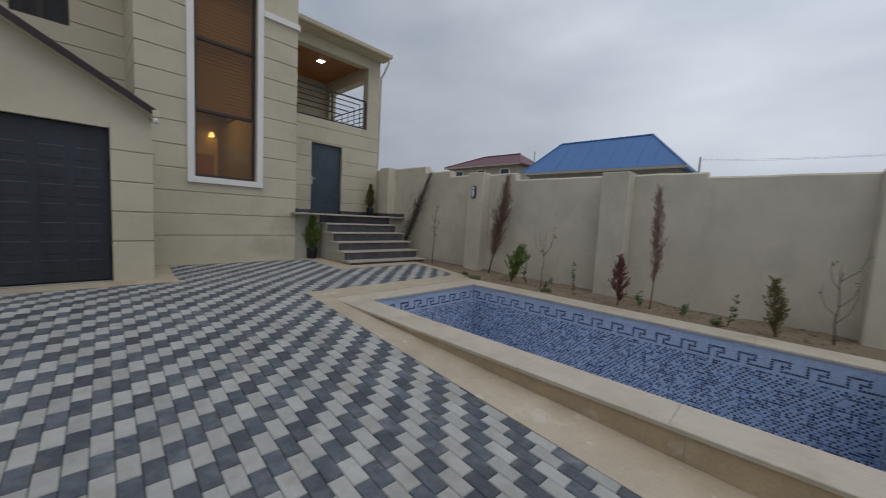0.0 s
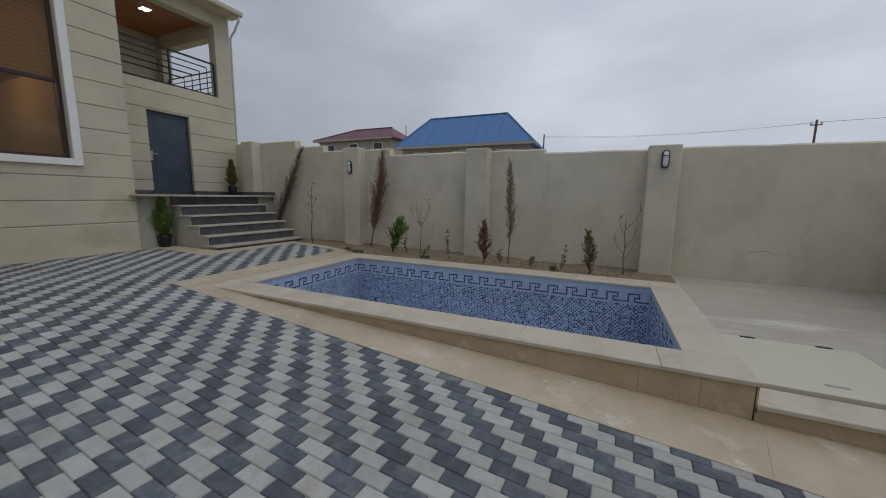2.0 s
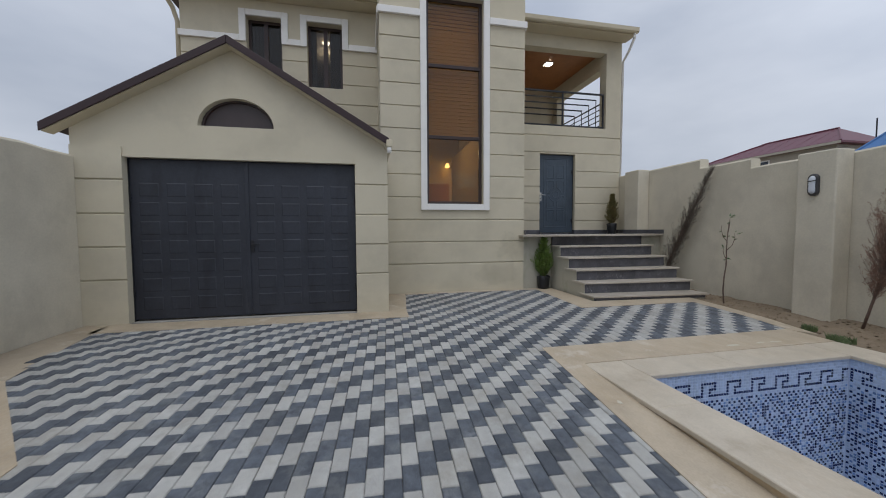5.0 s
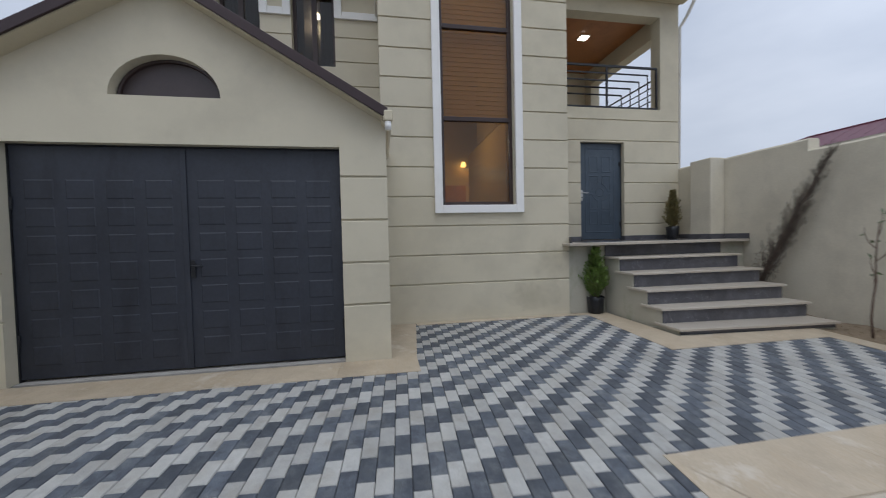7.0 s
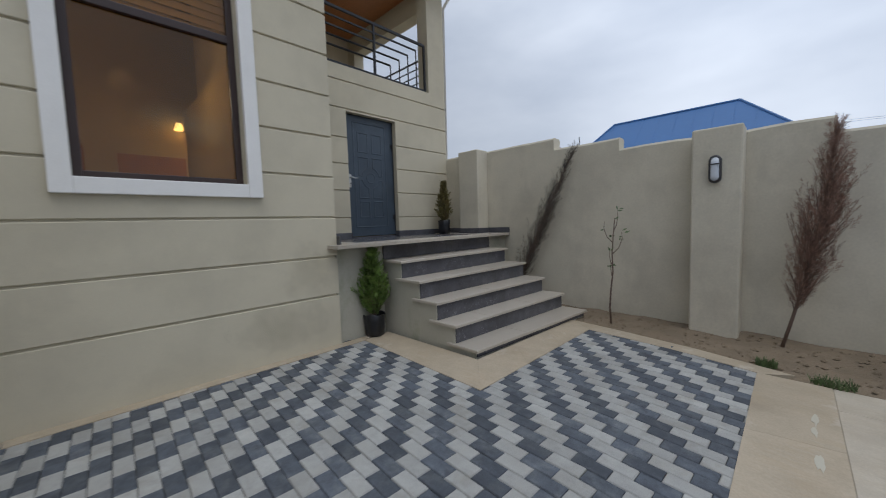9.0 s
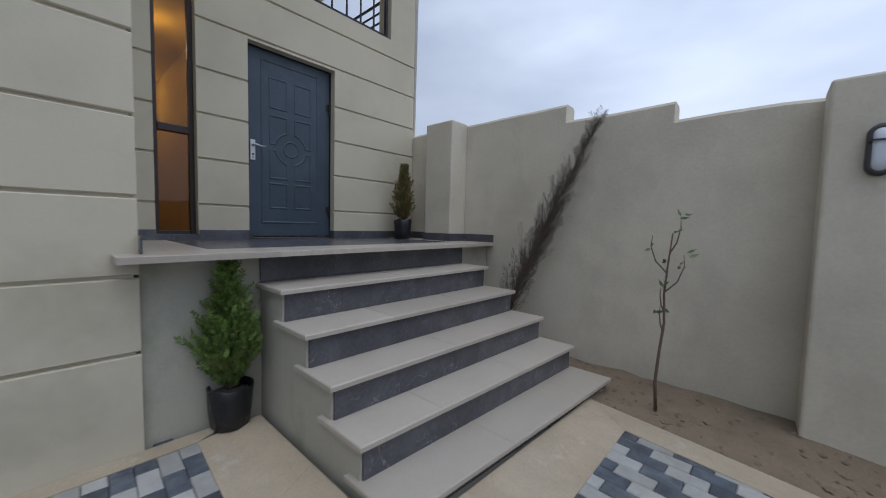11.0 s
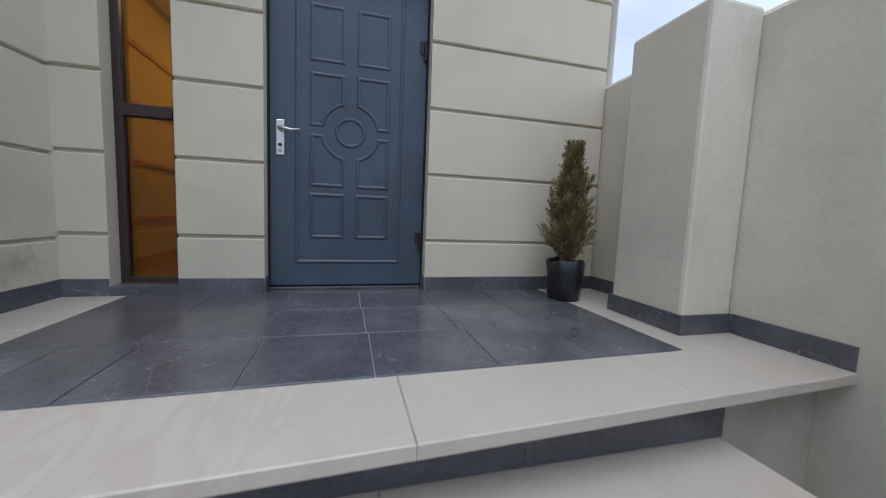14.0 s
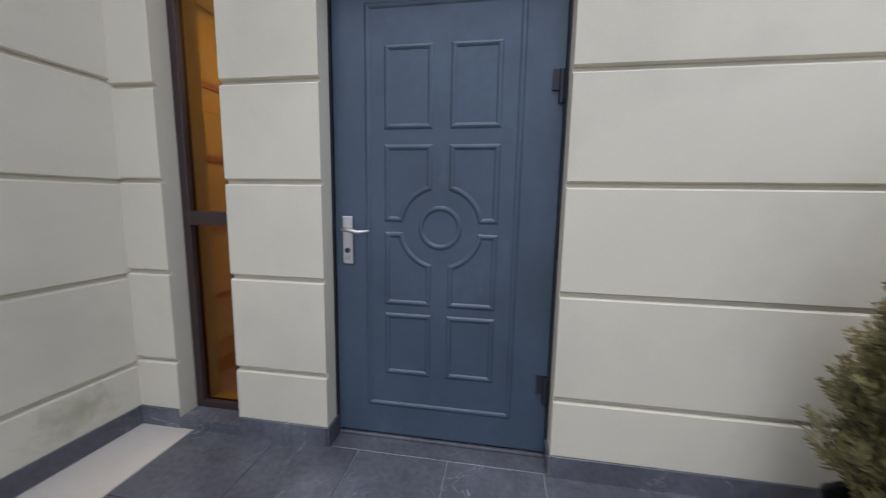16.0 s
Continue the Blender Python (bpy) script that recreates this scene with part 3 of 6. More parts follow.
part("vent_pipe", Geo().tube([(-11.6, 5.6, 6.6), (-11.6, 5.6, 7.25)], 0.05, 10), BLACK_METAL, house)


def trim_x(x, pieces, depth=0.05, parent=None):
    for y0, y1, z0, z1 in pieces:
        part("white_trim", Geo().box(x + 0.001, x + depth, y0, y1, z0, z1), WHITE_TRIM, parent or house, bevel=0.006)


# tall tower window: white surround, brown frame, three panes
T = TALL
trim_x(TX, [(T[0] - 0.13, T[0] - 0.003, T[2] - 0.13, T[3] + 0.14), (T[1] + 0.003, T[1] + 0.13, T[2] - 0.13, T[3] + 0.14), (T[0] - 0.003, T[1] + 0.003, T[2] - 0.13, T[2] - 0.003), (T[0] - 0.003, T[1] + 0.003, T[3] + 0.003, T[3] + 0.14)])
trim_x(TX, [(TY0 - 0.03, T[0] - 0.131, 5.56, 5.69), (T[1] + 0.131, TY1 + 0.03, 5.56, 5.69)], 0.06)
part("white_trim", Geo().box(FX + 0.05, TX - 0.002, TY1 + 0.001, TY1 + 0.05, 5.56, 5.69), WHITE_TRIM, house, bevel=0.006)
part("white_trim", Geo().box(FX + 0.05, TX - 0.002, TY0 - 0.05, TY0 - 0.001, 5.56, 5.69), WHITE_TRIM, house, bevel=0.006)


def framed_window(name, x, y0, y1, z0, z1, rails, stiles, pane_mat, label, w=0.06, parent=house):
    """A brown framed window with rails and stiles, one pane to each light."""
    fr = part(name, Geo().box(x - 0.05, x, y0, y0 + w, z0, z1).box(x - 0.05, x, y1 - w, y1, z0, z1).box(x - 0.05, x, y0 + w, y1 - w, z0, z0 + w).box(x - 0.05, x, y0 + w, y1 - w, z1 - w, z1), BROWN_FRAME, parent, label, bevel=0.005)
    for z in rails:
        part("rail", Geo().box(x - 0.048, x + 0.012, y0 + w, y1 - w, z - 0.035, z + 0.035), BROWN_FRAME, fr, bevel=0.006)
    for y in stiles:
        part("stile", Geo().box(x - 0.047, x + 0.010, y - 0.045, y + 0.045, z0 + w, z1 - w), BROWN_FRAME, fr, bevel=0.006)
    ys, zs = [y0 + w] + list(stiles) + [y1 - w], [z0 + w] + list(rails) + [z1 - w]
    for a, b in zip(ys, ys[1:]):
        for c, d in zip(zs, zs[1:]):
            p = part("pane", Geo().box(x - 0.032, x - 0.026, a, b, c, d), pane_mat, fr)
            p.visible_shadow = False
    return fr


framed_window("tall_window", TX - 0.10, T[0], T[1], T[2], T[3], [3.235, 4.685], [], BRONZE, "brown framed tall window with bronze panes")
framed_window("bedroom_window", FX - 0.16, W2[0], W2[1], W2[2], W2[3], [], [-0.715], GREY_GLASS, "brown framed casement window")
framed_window("bedroom_window", FX - 0.16, W3[0], W3[1], W3[2], W3[3], [], [0.575], GREY_GLASS, "brown framed casement window")
framed_window("slot_window", FX - 0.10, SLOT[0], SLOT[1], SLOT[2], SLOT[3], [2.27], [], AMBER, "narrow brown framed window with amber glass", 0.045)
# stepped white string course round the bedroom windows
trim_x(FX, [(HY0 - 0.03, -1.223, 5.48, 5.61), (-1.22, -1.083, 5.48, 6.17), (-1.08, -0.353, 6.043, 6.17), (-0.35, -0.213, 5.48, 6.17), (-0.21, 0.047, 5.48, 5.61), (0.05, 0.187, 5.48, 6.17), (0.19, 0.957, 6.043, 6.17), (0.96, 1.097, 5.48, 6.17), (1.10, TY0 - 0.004, 5.48, 5.61)])

# rooms behind the glass
for cy0, cy1 in ((-1.05, -0.74), (-0.69, -0.38), (0.22, 0.36), (0.66, 0.93)):
    n = 14
    cur = Geo()
    cur.add([(FX - 0.33 + 0.02 * math.sin(i * 1.9), cy0 + (cy1 - cy0) * i / n, z) for z in (4.15, 6.08) for i in range(n + 1)], [(i, i + 1, n + 2 + i, n + 1 + i) for i in range(n)])
    part("curtain", cur, CURTAIN, house, "pale grey-beige net curtain", smooth=True)
part("hall_floor", Geo().box(-16.7, FX - 0.29, TY0 + 0.3, 5.9, 1.05, 1.2), ROOM_FLOOR, house)
part("hall_floor", Geo().box(FX - 0.28, TX - 0.29, TY0 + 0.26, TY1 - 0.26, 1.05, 1.2), ROOM_FLOOR, house)
part("hall_wall", Geo().box(-16.0, -15.9, TY0 - 0.3, 5.9, 1.2, 6.2), ROOM, house)
part("hall_wall", Geo().box(-15.9, FX - 0.3, 5.80, 5.88, 1.2, 3.84), ROOM, house)
part("hall_wall", Geo().box(-15.9, FX - 0.3, TY0 - 0.3, TY0 - 0.2, 1.2, 6.2), ROOM, house)
part("hall_ceiling", Geo().box(-15.9, FX - 0.3, TY0 - 0.2, TY1 - 0.26, 6.2, 6.3), ROOM, house)
part("hall_ceiling", Geo().box(-15.9, FX - 0.3, TY1 - 0.25, 5.79, 3.72, 3.84), ROOM, house)
part("hall_partition", Geo().box(-14.6, FX - 0.32, 4.40, 4.46, 1.2, 3.84), ROOM, house)
for k in range(4):
    part("partition_rail", Geo().box(-14.6, FX - 0.33, 4.462, 4.48, 1.55 + 0.55 * k, 1.60 + 0.55 * k), WOOD, house)
part("hall_panel", Geo().box(-15.9, -15.85, 3.4, 4.6, 1.2, 3.1).box(-15.9, -15.84, 2.0, 2.9, 1.2, 3.2), WOOD, house)
# ---- garage ----
GY0, GY1 = -2.40, 1.80
GD = (-1.80, 1.305, 0.0, 2.33)
garage = thing("garage", (-8.6, -0.3, 0), "cream gabled garage with dark double doors", "garage")
PEAK_Y, PEAK_Z, SIDE_Z = -0.385, 3.985, 2.62
ARC = (-0.355, 0.505, 2.80, 0.41)
SEG = 18
arc = [(ARC[0] - ARC[1] * math.cos(math.pi * i / SEG), ARC[2] + ARC[3] * math.sin(math.pi * i / SEG)) for i in range(SEG + 1)]


def front_plate(x0, x1):
    """The gable wall with the door's opening and the arched window's opening."""
    g = Geo()
    top = lambda y: PEAK_Z - 0.104 - abs(y - PEAK_Y) * 0.59
    cols = []
    for y0, y1, z0 in ((GY0, GD[0], 0.0), (GD[0], arc[0][0], GD[3]), (arc[-1][0], GD[1], GD[3]), (GD[1], GY1 - SK, 0.0)):
        cuts = sorted({y0, y1, *([PEAK_Y] if y0 < PEAK_Y < y1 else [])})
        for a, b in zip(cuts, cuts[1:]):
            cols.append([(a, z0), (b, z0), (b, top(b)), (a, top(a))])
    cols.append([(arc[0][0], GD[3]), (arc[-1][0], GD[3]), (arc[-1][0], ARC[2]), (arc[0][0], ARC[2])])
    for (ya, za), (yb, zb) in zip(arc, arc[1:]):
        if ya < PEAK_Y < yb:
            cols.append([(ya, za), (yb, zb), (yb, top(yb)), (PEAK_Y, top(PEAK_Y)), (ya, top(ya))])
        else:
            cols.append([(ya, za), (yb, zb), (yb, top(yb)), (ya, top(ya))])
    for c in cols:
        k = len(c)
        g.add([(x0, y, z) for y, z in c] + [(x1, y, z) for y, z in c], [tuple(range(k)), tuple(reversed(range(k, 2 * k)))])
    # reveals
    for loop in ([(GD[0], 0), (GD[0], GD[3]), (GD[1], GD[3]), (GD[1], 0)], arc + [arc[0]], [(GY1 - SK, 0), (GY1 - SK, top(GY1 - SK))], [(GY0, top(GY0)), (GY0, 0)]):
        for (ya, za), (yb, zb) in zip(loop, loop[1:]):
            g.add([(x0, ya, za), (x0, yb, zb), (x1, yb, zb), (x1, ya, za)], [(0, 1, 2, 3)])
    return g


gfront = part("garage_front", front_plate(GX - SK, GX - 0.28), STUCCO, garage)
bands(gfront, "x", GX, -SK, GD[1], GY1, 0.0, 2.463, (), [0.625, 1.084, 1.546, 2.012])
bands(gfront, "x", GX, -SK, GY0, GD[0], 0.0, 2.463, (), [0.625, 1.084, 1.546, 2.012])
gside = part("garage_side", holed("y", GY1 - SK, -0.2, TX - 0.0, GX - 0.283, 0.0, SIDE_Z - 0.02, []), STUCCO, garage)
bands(gside, "y", GY1, -SK, TX + 0.004, GX - SK - 0.001, 0.0, SIDE_Z - 0.02, (), [0.605, 1.06, 1.52, 1.98, 2.44])
part("garage_side", holed("y", GY0 + SK, 0.2, FX + 0.0, GX - 0.281, 0.0, SIDE_Z - 0.02, []), STUCCO, garage)
part("garage_floor", Geo().box(FX, GX - 0.05, GY0 + 0.2, GY1 - 0.2, -0.2, 0.005), GROUT, garage)
# roof: two slopes with an overhang
RX0, RX1 = TX + 0.004, -7.72
for s in (-1, 1):
    half = 2.19
    yb, zb = PEAK_Y + s * half, PEAK_Z - half * 0.59
    g = Geo().add([(x, y, z + d) for d in (0, -0.05) for x in (RX0 if s > 0 else FX + 0.004, RX1) for y, z in ((PEAK_Y + s * 0.002, PEAK_Z), (yb, zb))],
                  [(0, 2, 3, 1), (4, 5, 7, 6), (0, 1, 5, 4), (2, 6, 7, 3), (1, 3, 7, 5), (0, 4, 6, 2)])
    part("roof_slope", g, ROOF_EDGE, garage, "dark brown sheet metal")
    e = Geo().add([(x, y, z + d) for d in (0.012, -0.10) for x in (RX1 + 0.001, RX1 + 0.025) for y, z in ((PEAK_Y + s * 0.002, PEAK_Z + 0.003), (yb + s * 0.02, zb - 0.008))],
                  [(0, 2, 3, 1), (4, 5, 7, 6), (0, 1, 5, 4), (2, 6, 7, 3), (1, 3, 7, 5), (0, 4, 6, 2)])
    part("verge_trim", e, ROOF_EDGE, garage, bevel=0.005)
    so = Geo().add([(x, y, z - 0.056 + d) for d in (0, -0.05) for x in (GX - SK + 0.001, RX1 - 0.002) for y, z in ((PEAK_Y + s * 0.002, PEAK_Z), (yb, zb))],
                   [(0, 2, 3, 1), (4, 5, 7, 6), (0, 1, 5, 4), (2, 6, 7, 3), (1, 3, 7, 5), (0, 4, 6, 2)])
    part("verge_soffit", so, SOFFIT, garage)
gg = Geo()
gz0 = PEAK_Z - 2.19 * 0.59 - 0.14
yg = PEAK_Y + 2.19
prof = [(0.0, 0.10), (0.0, 0.02), (0.03, 0.0), (0.08, 0.0), (0.11, 0.03), (0.115, 0.10), (0.104, 0.10), (0.098, 0.036), (0.076, 0.012), (0.034, 0.012), (0.012, 0.026), (0.012, 0.10)]
k = len(prof)
gg.add([(x, yg - 0.05 + a, gz0 + b) for x in (RX1 - 0.02, RX0) for a, b in prof], [(i, (i + 1) % k, k + (i + 1) % k, k + i) for i in range(k)] + [tuple(range(k)), tuple(range(2 * k - 1, k - 1, -1))])
part("gutter", gg, SOFFIT, garage, "cream metal gutter")
part("gutter_outlet", Geo().box(RX1 - 0.06, RX1 + 0.03, yg - 0.03, yg + 0.07, gz0 + 0.01, gz0 + 0.13), SOFFIT, garage, bevel=0.02)
part("outlet_pipe", Geo().tube([(RX1 - 0.015, yg + 0.02, gz0 + 0.012), (RX1 - 0.015, yg + 0.02, gz0 - 0.07)], 0.035, 12), WHITE_TRIM, garage, smooth=True)
# arched window
aw = Geo()
aw.add([(GX - 0.16, y, z) for y, z in arc] + [(GX - 0.19, y, z) for y, z in arc], [tuple(range(SEG + 1)), tuple(reversed(range(SEG + 1, 2 * SEG + 2)))])
arched = part("arched_window", aw, BROWN_PANEL, garage, "half-round window with dark brown glass")
rim = [(GX - 0.15, ARC[0] + (y - ARC[0]) * 0.95, ARC[2] + (z - ARC[2]) * 0.95 + 0.012) for y, z in arc]
part("window_frame", Geo().tube(rim + [rim[0]], 0.022, 6), BROWN_FRAME, arched)
part("backing", Geo().add([(GX - 0.24, y, z) for y, z in arc], [tuple(range(SEG + 1))]), BROWN_FRAME, arched)

# garage doors: two leaves of embossed dark sheet
gdoor = thing("garage_door", (GX - 0.12, -0.25, 0), "dark grey embossed metal double garage door, shut", "garage door")
DX = GX - 0.13
split = -0.265


def garage_leaf(y0, y1):
    leaf = part("leaf", Geo().box(DX - 0.05, DX, y0, y1, 0.03, GD[3] - 0.01), GARAGE_PAINT, gdoor, bevel=0.004)
    rows, cols = 7, 4
    zs = [0.12 + i * (GD[3] - 0.42) / rows for i in range(rows + 1)]
    w = (y1 - y0 - 0.12) / cols
    shared = None
    for i in range(rows):
        for c in range(cols):
            if shared is None:
                hy, hz = w / 2 - 0.05, (zs[1] - zs[0]) / 2 - 0.04
                g = Geo()
                outer = [(0.0005, -hy, -hz), (0.0005, hy, -hz), (0.0005, hy, hz), (0.0005, -hy, hz)]
                inner = [(0.0045, -hy + 0.012, -hz + 0.012), (0.0045, hy - 0.012, -hz + 0.012), (0.0045, hy - 0.012, hz - 0.012), (0.0045, -hy + 0.012, hz - 0.012)]
                g.add(outer + inner, [(4, 5, 6, 7)] + [(j, (j + 1) % 4, 4 + (j + 1) % 4, 4 + j) for j in range(4)])
                shared = g.data("panel", GARAGE_PAINT)
            p = new("panel", shared)
            p.parent = leaf
            p.location = (DX, y0 + 0.06 + w * (c + 0.5), (zs[i] + zs[i + 1]) / 2)
    return leaf


garage_leaf(GD[0] + 0.012, split - 0.006)
right_leaf = garage_leaf(split + 0.006, GD[1] - 0.012)
part("door_frame", Geo().box(DX - 0.06, DX + 0.012, GD[0] + 0.001, GD[0] + 0.011, 0, GD[3]).box(DX - 0.06, DX + 0.012, GD[1] - 0.011, GD[1] - 0.001, 0, GD[3]).box(DX - 0.06, DX + 0.02, GD[0] + 0.011, GD[1] - 0.011, GD[3] - 0.009, GD[3] - 0.001), BLACK_METAL, gdoor)
part("meeting_strip", Geo().box(DX + 0.001, DX + 0.014, split - 0.035, split + 0.02, 0.03, GD[3] - 0.012), GARAGE_PAINT, gdoor, bevel=0.004)
part("lock_plate", Geo().box(DX + 0.015, DX + 0.024, split + 0.03, split + 0.075, 0.98, 1.16), BLACK_METAL, gdoor, bevel=0.004)
part("handle", Geo().tube([(DX + 0.02, split + 0.052, 1.10), (DX + 0.06, split + 0.052, 1.10), (DX + 0.065, split + 0.075, 1.10), (DX + 0.06, split + 0.16, 1.095)], 0.010, 8), BLACK_METAL, gdoor, smooth=True)
for hz in (0.35, 1.7):
    part("hinge", Geo().tube([(DX + 0.014, GD[1] - 0.02, hz), (DX + 0.014, GD[1] - 0.02, hz + 0.12)], 0.012, 8), BLACK_METAL, gdoor)
    part("hinge", Geo().tube([(DX + 0.014, GD[0] + 0.02, hz), (DX + 0.014, GD[0] + 0.02, hz + 0.12)], 0.012, 8), BLACK_METAL, gdoor)

# ---- boundary walls ----
WY = 8.35
tops = [(-11.25, -8.50, 2.77), (-8.50, -7.47, 2.59), (-7.47, -5.30, 2.42), (-5.30, -1.50, 2.26), (-1.50, 4.05, 2.18)]


def rough_wall(name, axis, face, depth, u0, u1, z0, z1, seed, label):
    """A rendered block wall with a slightly uneven top."""
    rng = random.Random(seed)
    n = max(2, int((u1 - u0) / 0.35))
    us = [u0 + (u1 - u0) * i / n for i in range(n + 1)]
    hs = [z1 + (rng.uniform(-0.012, 0.012) if 0 < i < n else 0) for i in range(n + 1)]
    at = (lambda d, u, z: (d, u, z)) if axis == "x" else (lambda d, u, z: (u, d, z))
    g = Geo()
    ch = 0.025 if depth > 0 else -0.025
    verts = []
    for u, h in zip(us, hs):
        verts += [at(face, u, z0), at(face, u, h - 0.03), at(face + ch, u, h), at(face + depth - ch, u, h), at(face + depth, u, h - 0.03), at(face + depth, u, z0)]
    faces = [(6 * i + j, 6 * i + 6 + j, 6 * i + 7 + j, 6 * i + 1 + j) for i in range(n) for j in range(5)] + [tuple(range(6)), tuple(range(6 * n + 5, 6 * n - 1, -1))]
    g.add(verts, faces)
    return structure(name, g, RENDER_WALL, label, "wall")


for i, (a, b, z) in enumerate(tops):
    rough_wall("wall_north", "y", WY, 0.22, a, b, -0.5, z, i, "cream rendered boundary wall with a stepped top")
rough_wall("wall_east", "x", 4.05, 0.22, -2.57, WY + 0.22, -0.6, 2.18, 7, "cream rendered boundary wall")
rough_wall("wall_south", "y", -2.35, -0.22, GX + 0.004, 4.27, -0.6, 2.33, 8, "cream rendered boundary wall")


def pillar(x0, x1, yf, yb, z0, z1, n):
    lo, hi = min(yf, yb), max(yf, yb)
    g = Geo().box(x0, x1, lo, hi, z0, z1)
    return structure("pillar_%d" % n, g, RENDER_WALL, "cream rendered wall pillar", "pillar", 0.02)


pillar(-10.36, -9.88, 8.03, WY - 0.002, 1.2, 2.775, 1)
pillar(-6.52, -6.03, 8.02, WY - 0.002, -0.5, 2.44, 2)
pillar(-3.13, -2.62, 8.02, WY - 0.002, -0.5, 2.285, 3)
pillar(0.40, 0.91, 8.02, WY - 0.002, -0.5, 2.20, 4)
pillar(-6.36, -5.84, -2.08, -2.348, -0.5, 2.29, 5)

# ---- entrance platform and stairs ----
PZ = 1.195
PX = -9.39
platform = thing("entrance_platform", (-10.2, 6.5, 0), "raised entrance platform in cream marble and dark grey tiles", "platform")
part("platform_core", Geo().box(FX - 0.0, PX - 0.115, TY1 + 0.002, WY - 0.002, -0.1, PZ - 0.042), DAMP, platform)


def slab(name, parent, x0, x1, y0, y1, z0, z1, mat, bevel=0.006):
    """A slab with softened top edges."""
    b = bevel
    g = Geo().add([(x0, y0, z0), (x1, y0, z0), (x1, y1, z0), (x0, y1, z0), (x0, y0, z1 - b), (x1, y0, z1 - b), (x1, y1, z1 - b), (x0, y1, z1 - b),
                   (x0 + b, y0 + b, z1), (x1 - b, y0 + b, z1), (x1 - b, y1 - b, z1), (x0 + b, y1 - b, z1)],
                  [(3, 2, 1, 0), (8, 9, 10, 11)] + [(i + r, (i + 1) % 4 + r, (i + 1) % 4 + r + 4, i + r + 4) for r in (0, 4) for i in range(4)])
    return part(name, g, mat, parent)


def row_of_slabs(name, parent, x0, x1, y0, y1, z0, z1, mat, cuts, along="y", gap=0.0007, bevel=0.003):
    ends = [y0 if along == "y" else x0] + list(cuts) + [y1 if along == "y" else x1]
    row = []
    for a, b in zip(ends, ends[1:]):
        if along == "y":
            row.append(slab(name, parent, x0, x1, a + gap, b - gap, z0, z1, mat, bevel))
        else:
            row.append(slab(name, parent, a + gap, b - gap, y0, y1, z0, z1, mat, bevel))
    return row


# cream border, then dark tiles
row_of_slabs("border_slab", platform, -9.72, PX, 4.70, 8.345, PZ - 0.04, PZ, MARBLE, [5.55, 6.62, 7.55])
row_of_slabs("border_slab", platform, FX + 0.001, -9.724, TY1 + 0.001, 5.215, PZ - 0.04, PZ, MARBLE, [-10.35], "x")
row_of_slabs("border_slab", platform, FX + 0.001, -9.724, 7.87, 8.345, PZ - 0.04, PZ, MARBLE, [-10.4], "x")
part("grout_bed", Geo().box(FX - 0.16, -9.724, 5.217, 7.868, PZ - 0.041, PZ - 0.005), GROUT, platform)
tile_rows = [FX + 0.0, -10.545, -10.12, -9.726]
tile_cuts = [[5.68, 6.105, 6.53, 6.96, 7.39], [5.66, 6.10, 6.54, 6.97, 7.40], [5.45, 5.70, 6.13, 6.55, 7.00, 7.43]]
for (xa, xb), cuts in zip(zip(tile_rows, tile_rows[1:]), tile_cuts):
    row_of_slabs("floor_tile", platform, xa + 0.002, xb - 0.002, 5.22, 7.866, PZ - 0.02, PZ + 0.001, SLATE, cuts, gap=0.0022, bevel=0.0015)
slab("floor_tile", platform, FX - 0.13, FX - 0.002, DOOR[0] + 0.005, DOOR[1] - 0.005, PZ - 0.02, PZ + 0.001, SLATE, 0.002)
slab("floor_tile", platform, FX - 0.13, FX - 0.002, SLOT[0] + 0.002, SLOT[1] - 0.002, 1.241, 1.252, SLATE, 0.002)
# the front border runs out a little towards the tower
for ob in platform.children:
    for v in ob.data.vertices:
        if v.co.x > -10.13 and ob.name != "platform_core":
            v.co.x += 0.048 * (8.345 - v.co.y) * (v.co.x + 10.13) / 0.74
# dark skirting round the platform
SKZ = PZ + 0.10
for x0, x1, y0, y1 in ((TX - 1.51 + 0.013, TX + 0.09, TY1 + 0.001, TY1 + 0.013), (FX + 0.001, FX + 0.013, TY1 + 0.014, SLOT[0] - 0.004), (FX + 0.001, FX + 0.010, SLOT[0] - 0.003, SLOT[1] + 0.003), (FX + 0.001, FX + 0.013, SLOT[1] + 0.004, DOOR[0] - 0.004),
                       (FX + 0.001, FX + 0.013, DOOR[1] + 0.004, WY - 0.014), (FX + 0.014, -10.373, WY - 0.013, WY - 0.001), (-10.373, -10.361, 8.018, WY - 0.014), (-10.360, -9.88, 8.018, 8.029), (-9.879, -9.867, 8.018, WY - 0.014), (-9.866, PX - 0.01, WY - 0.013, WY - 0.001)):
    slab("skirting_tile", platform, x0, x1, y0, y1, PZ + 0.001, 1.251 if y0 == SLOT[0] - 0.003 else SKZ, SLATE, 0.002)
flank_tile = [ob for ob in platform.children if ob.name == "skirting_tile"][0]
for v in flank_tile.data.vertices:
    v.co.y += FLANK * (TX - v.co.x)
for dy in (DOOR[0], DOOR[1]):
    s = 1 if dy == DOOR[0] else -1
    slab("skirting_tile", platform, FX - 0.12, FX + 0.013, min(dy + s * 0.001, dy + s * 0.012), max(dy + s * 0.001, dy + s * 0.012), PZ + 0.002, SKZ, SLATE, 0.002)

stairs = thing("stairs", (-8.5, 6.5, 0), "six entrance steps with cream marble treads and dark risers", "stairs")
SY0, SY1 = 5.505, 7.775
tops_z = [0.085, 0.295, 0.51, 0.73, 0.953]
nose = [-7.72, -8.06, -8.385, -8.725, -9.083]      # noses of the five treads, lowest first


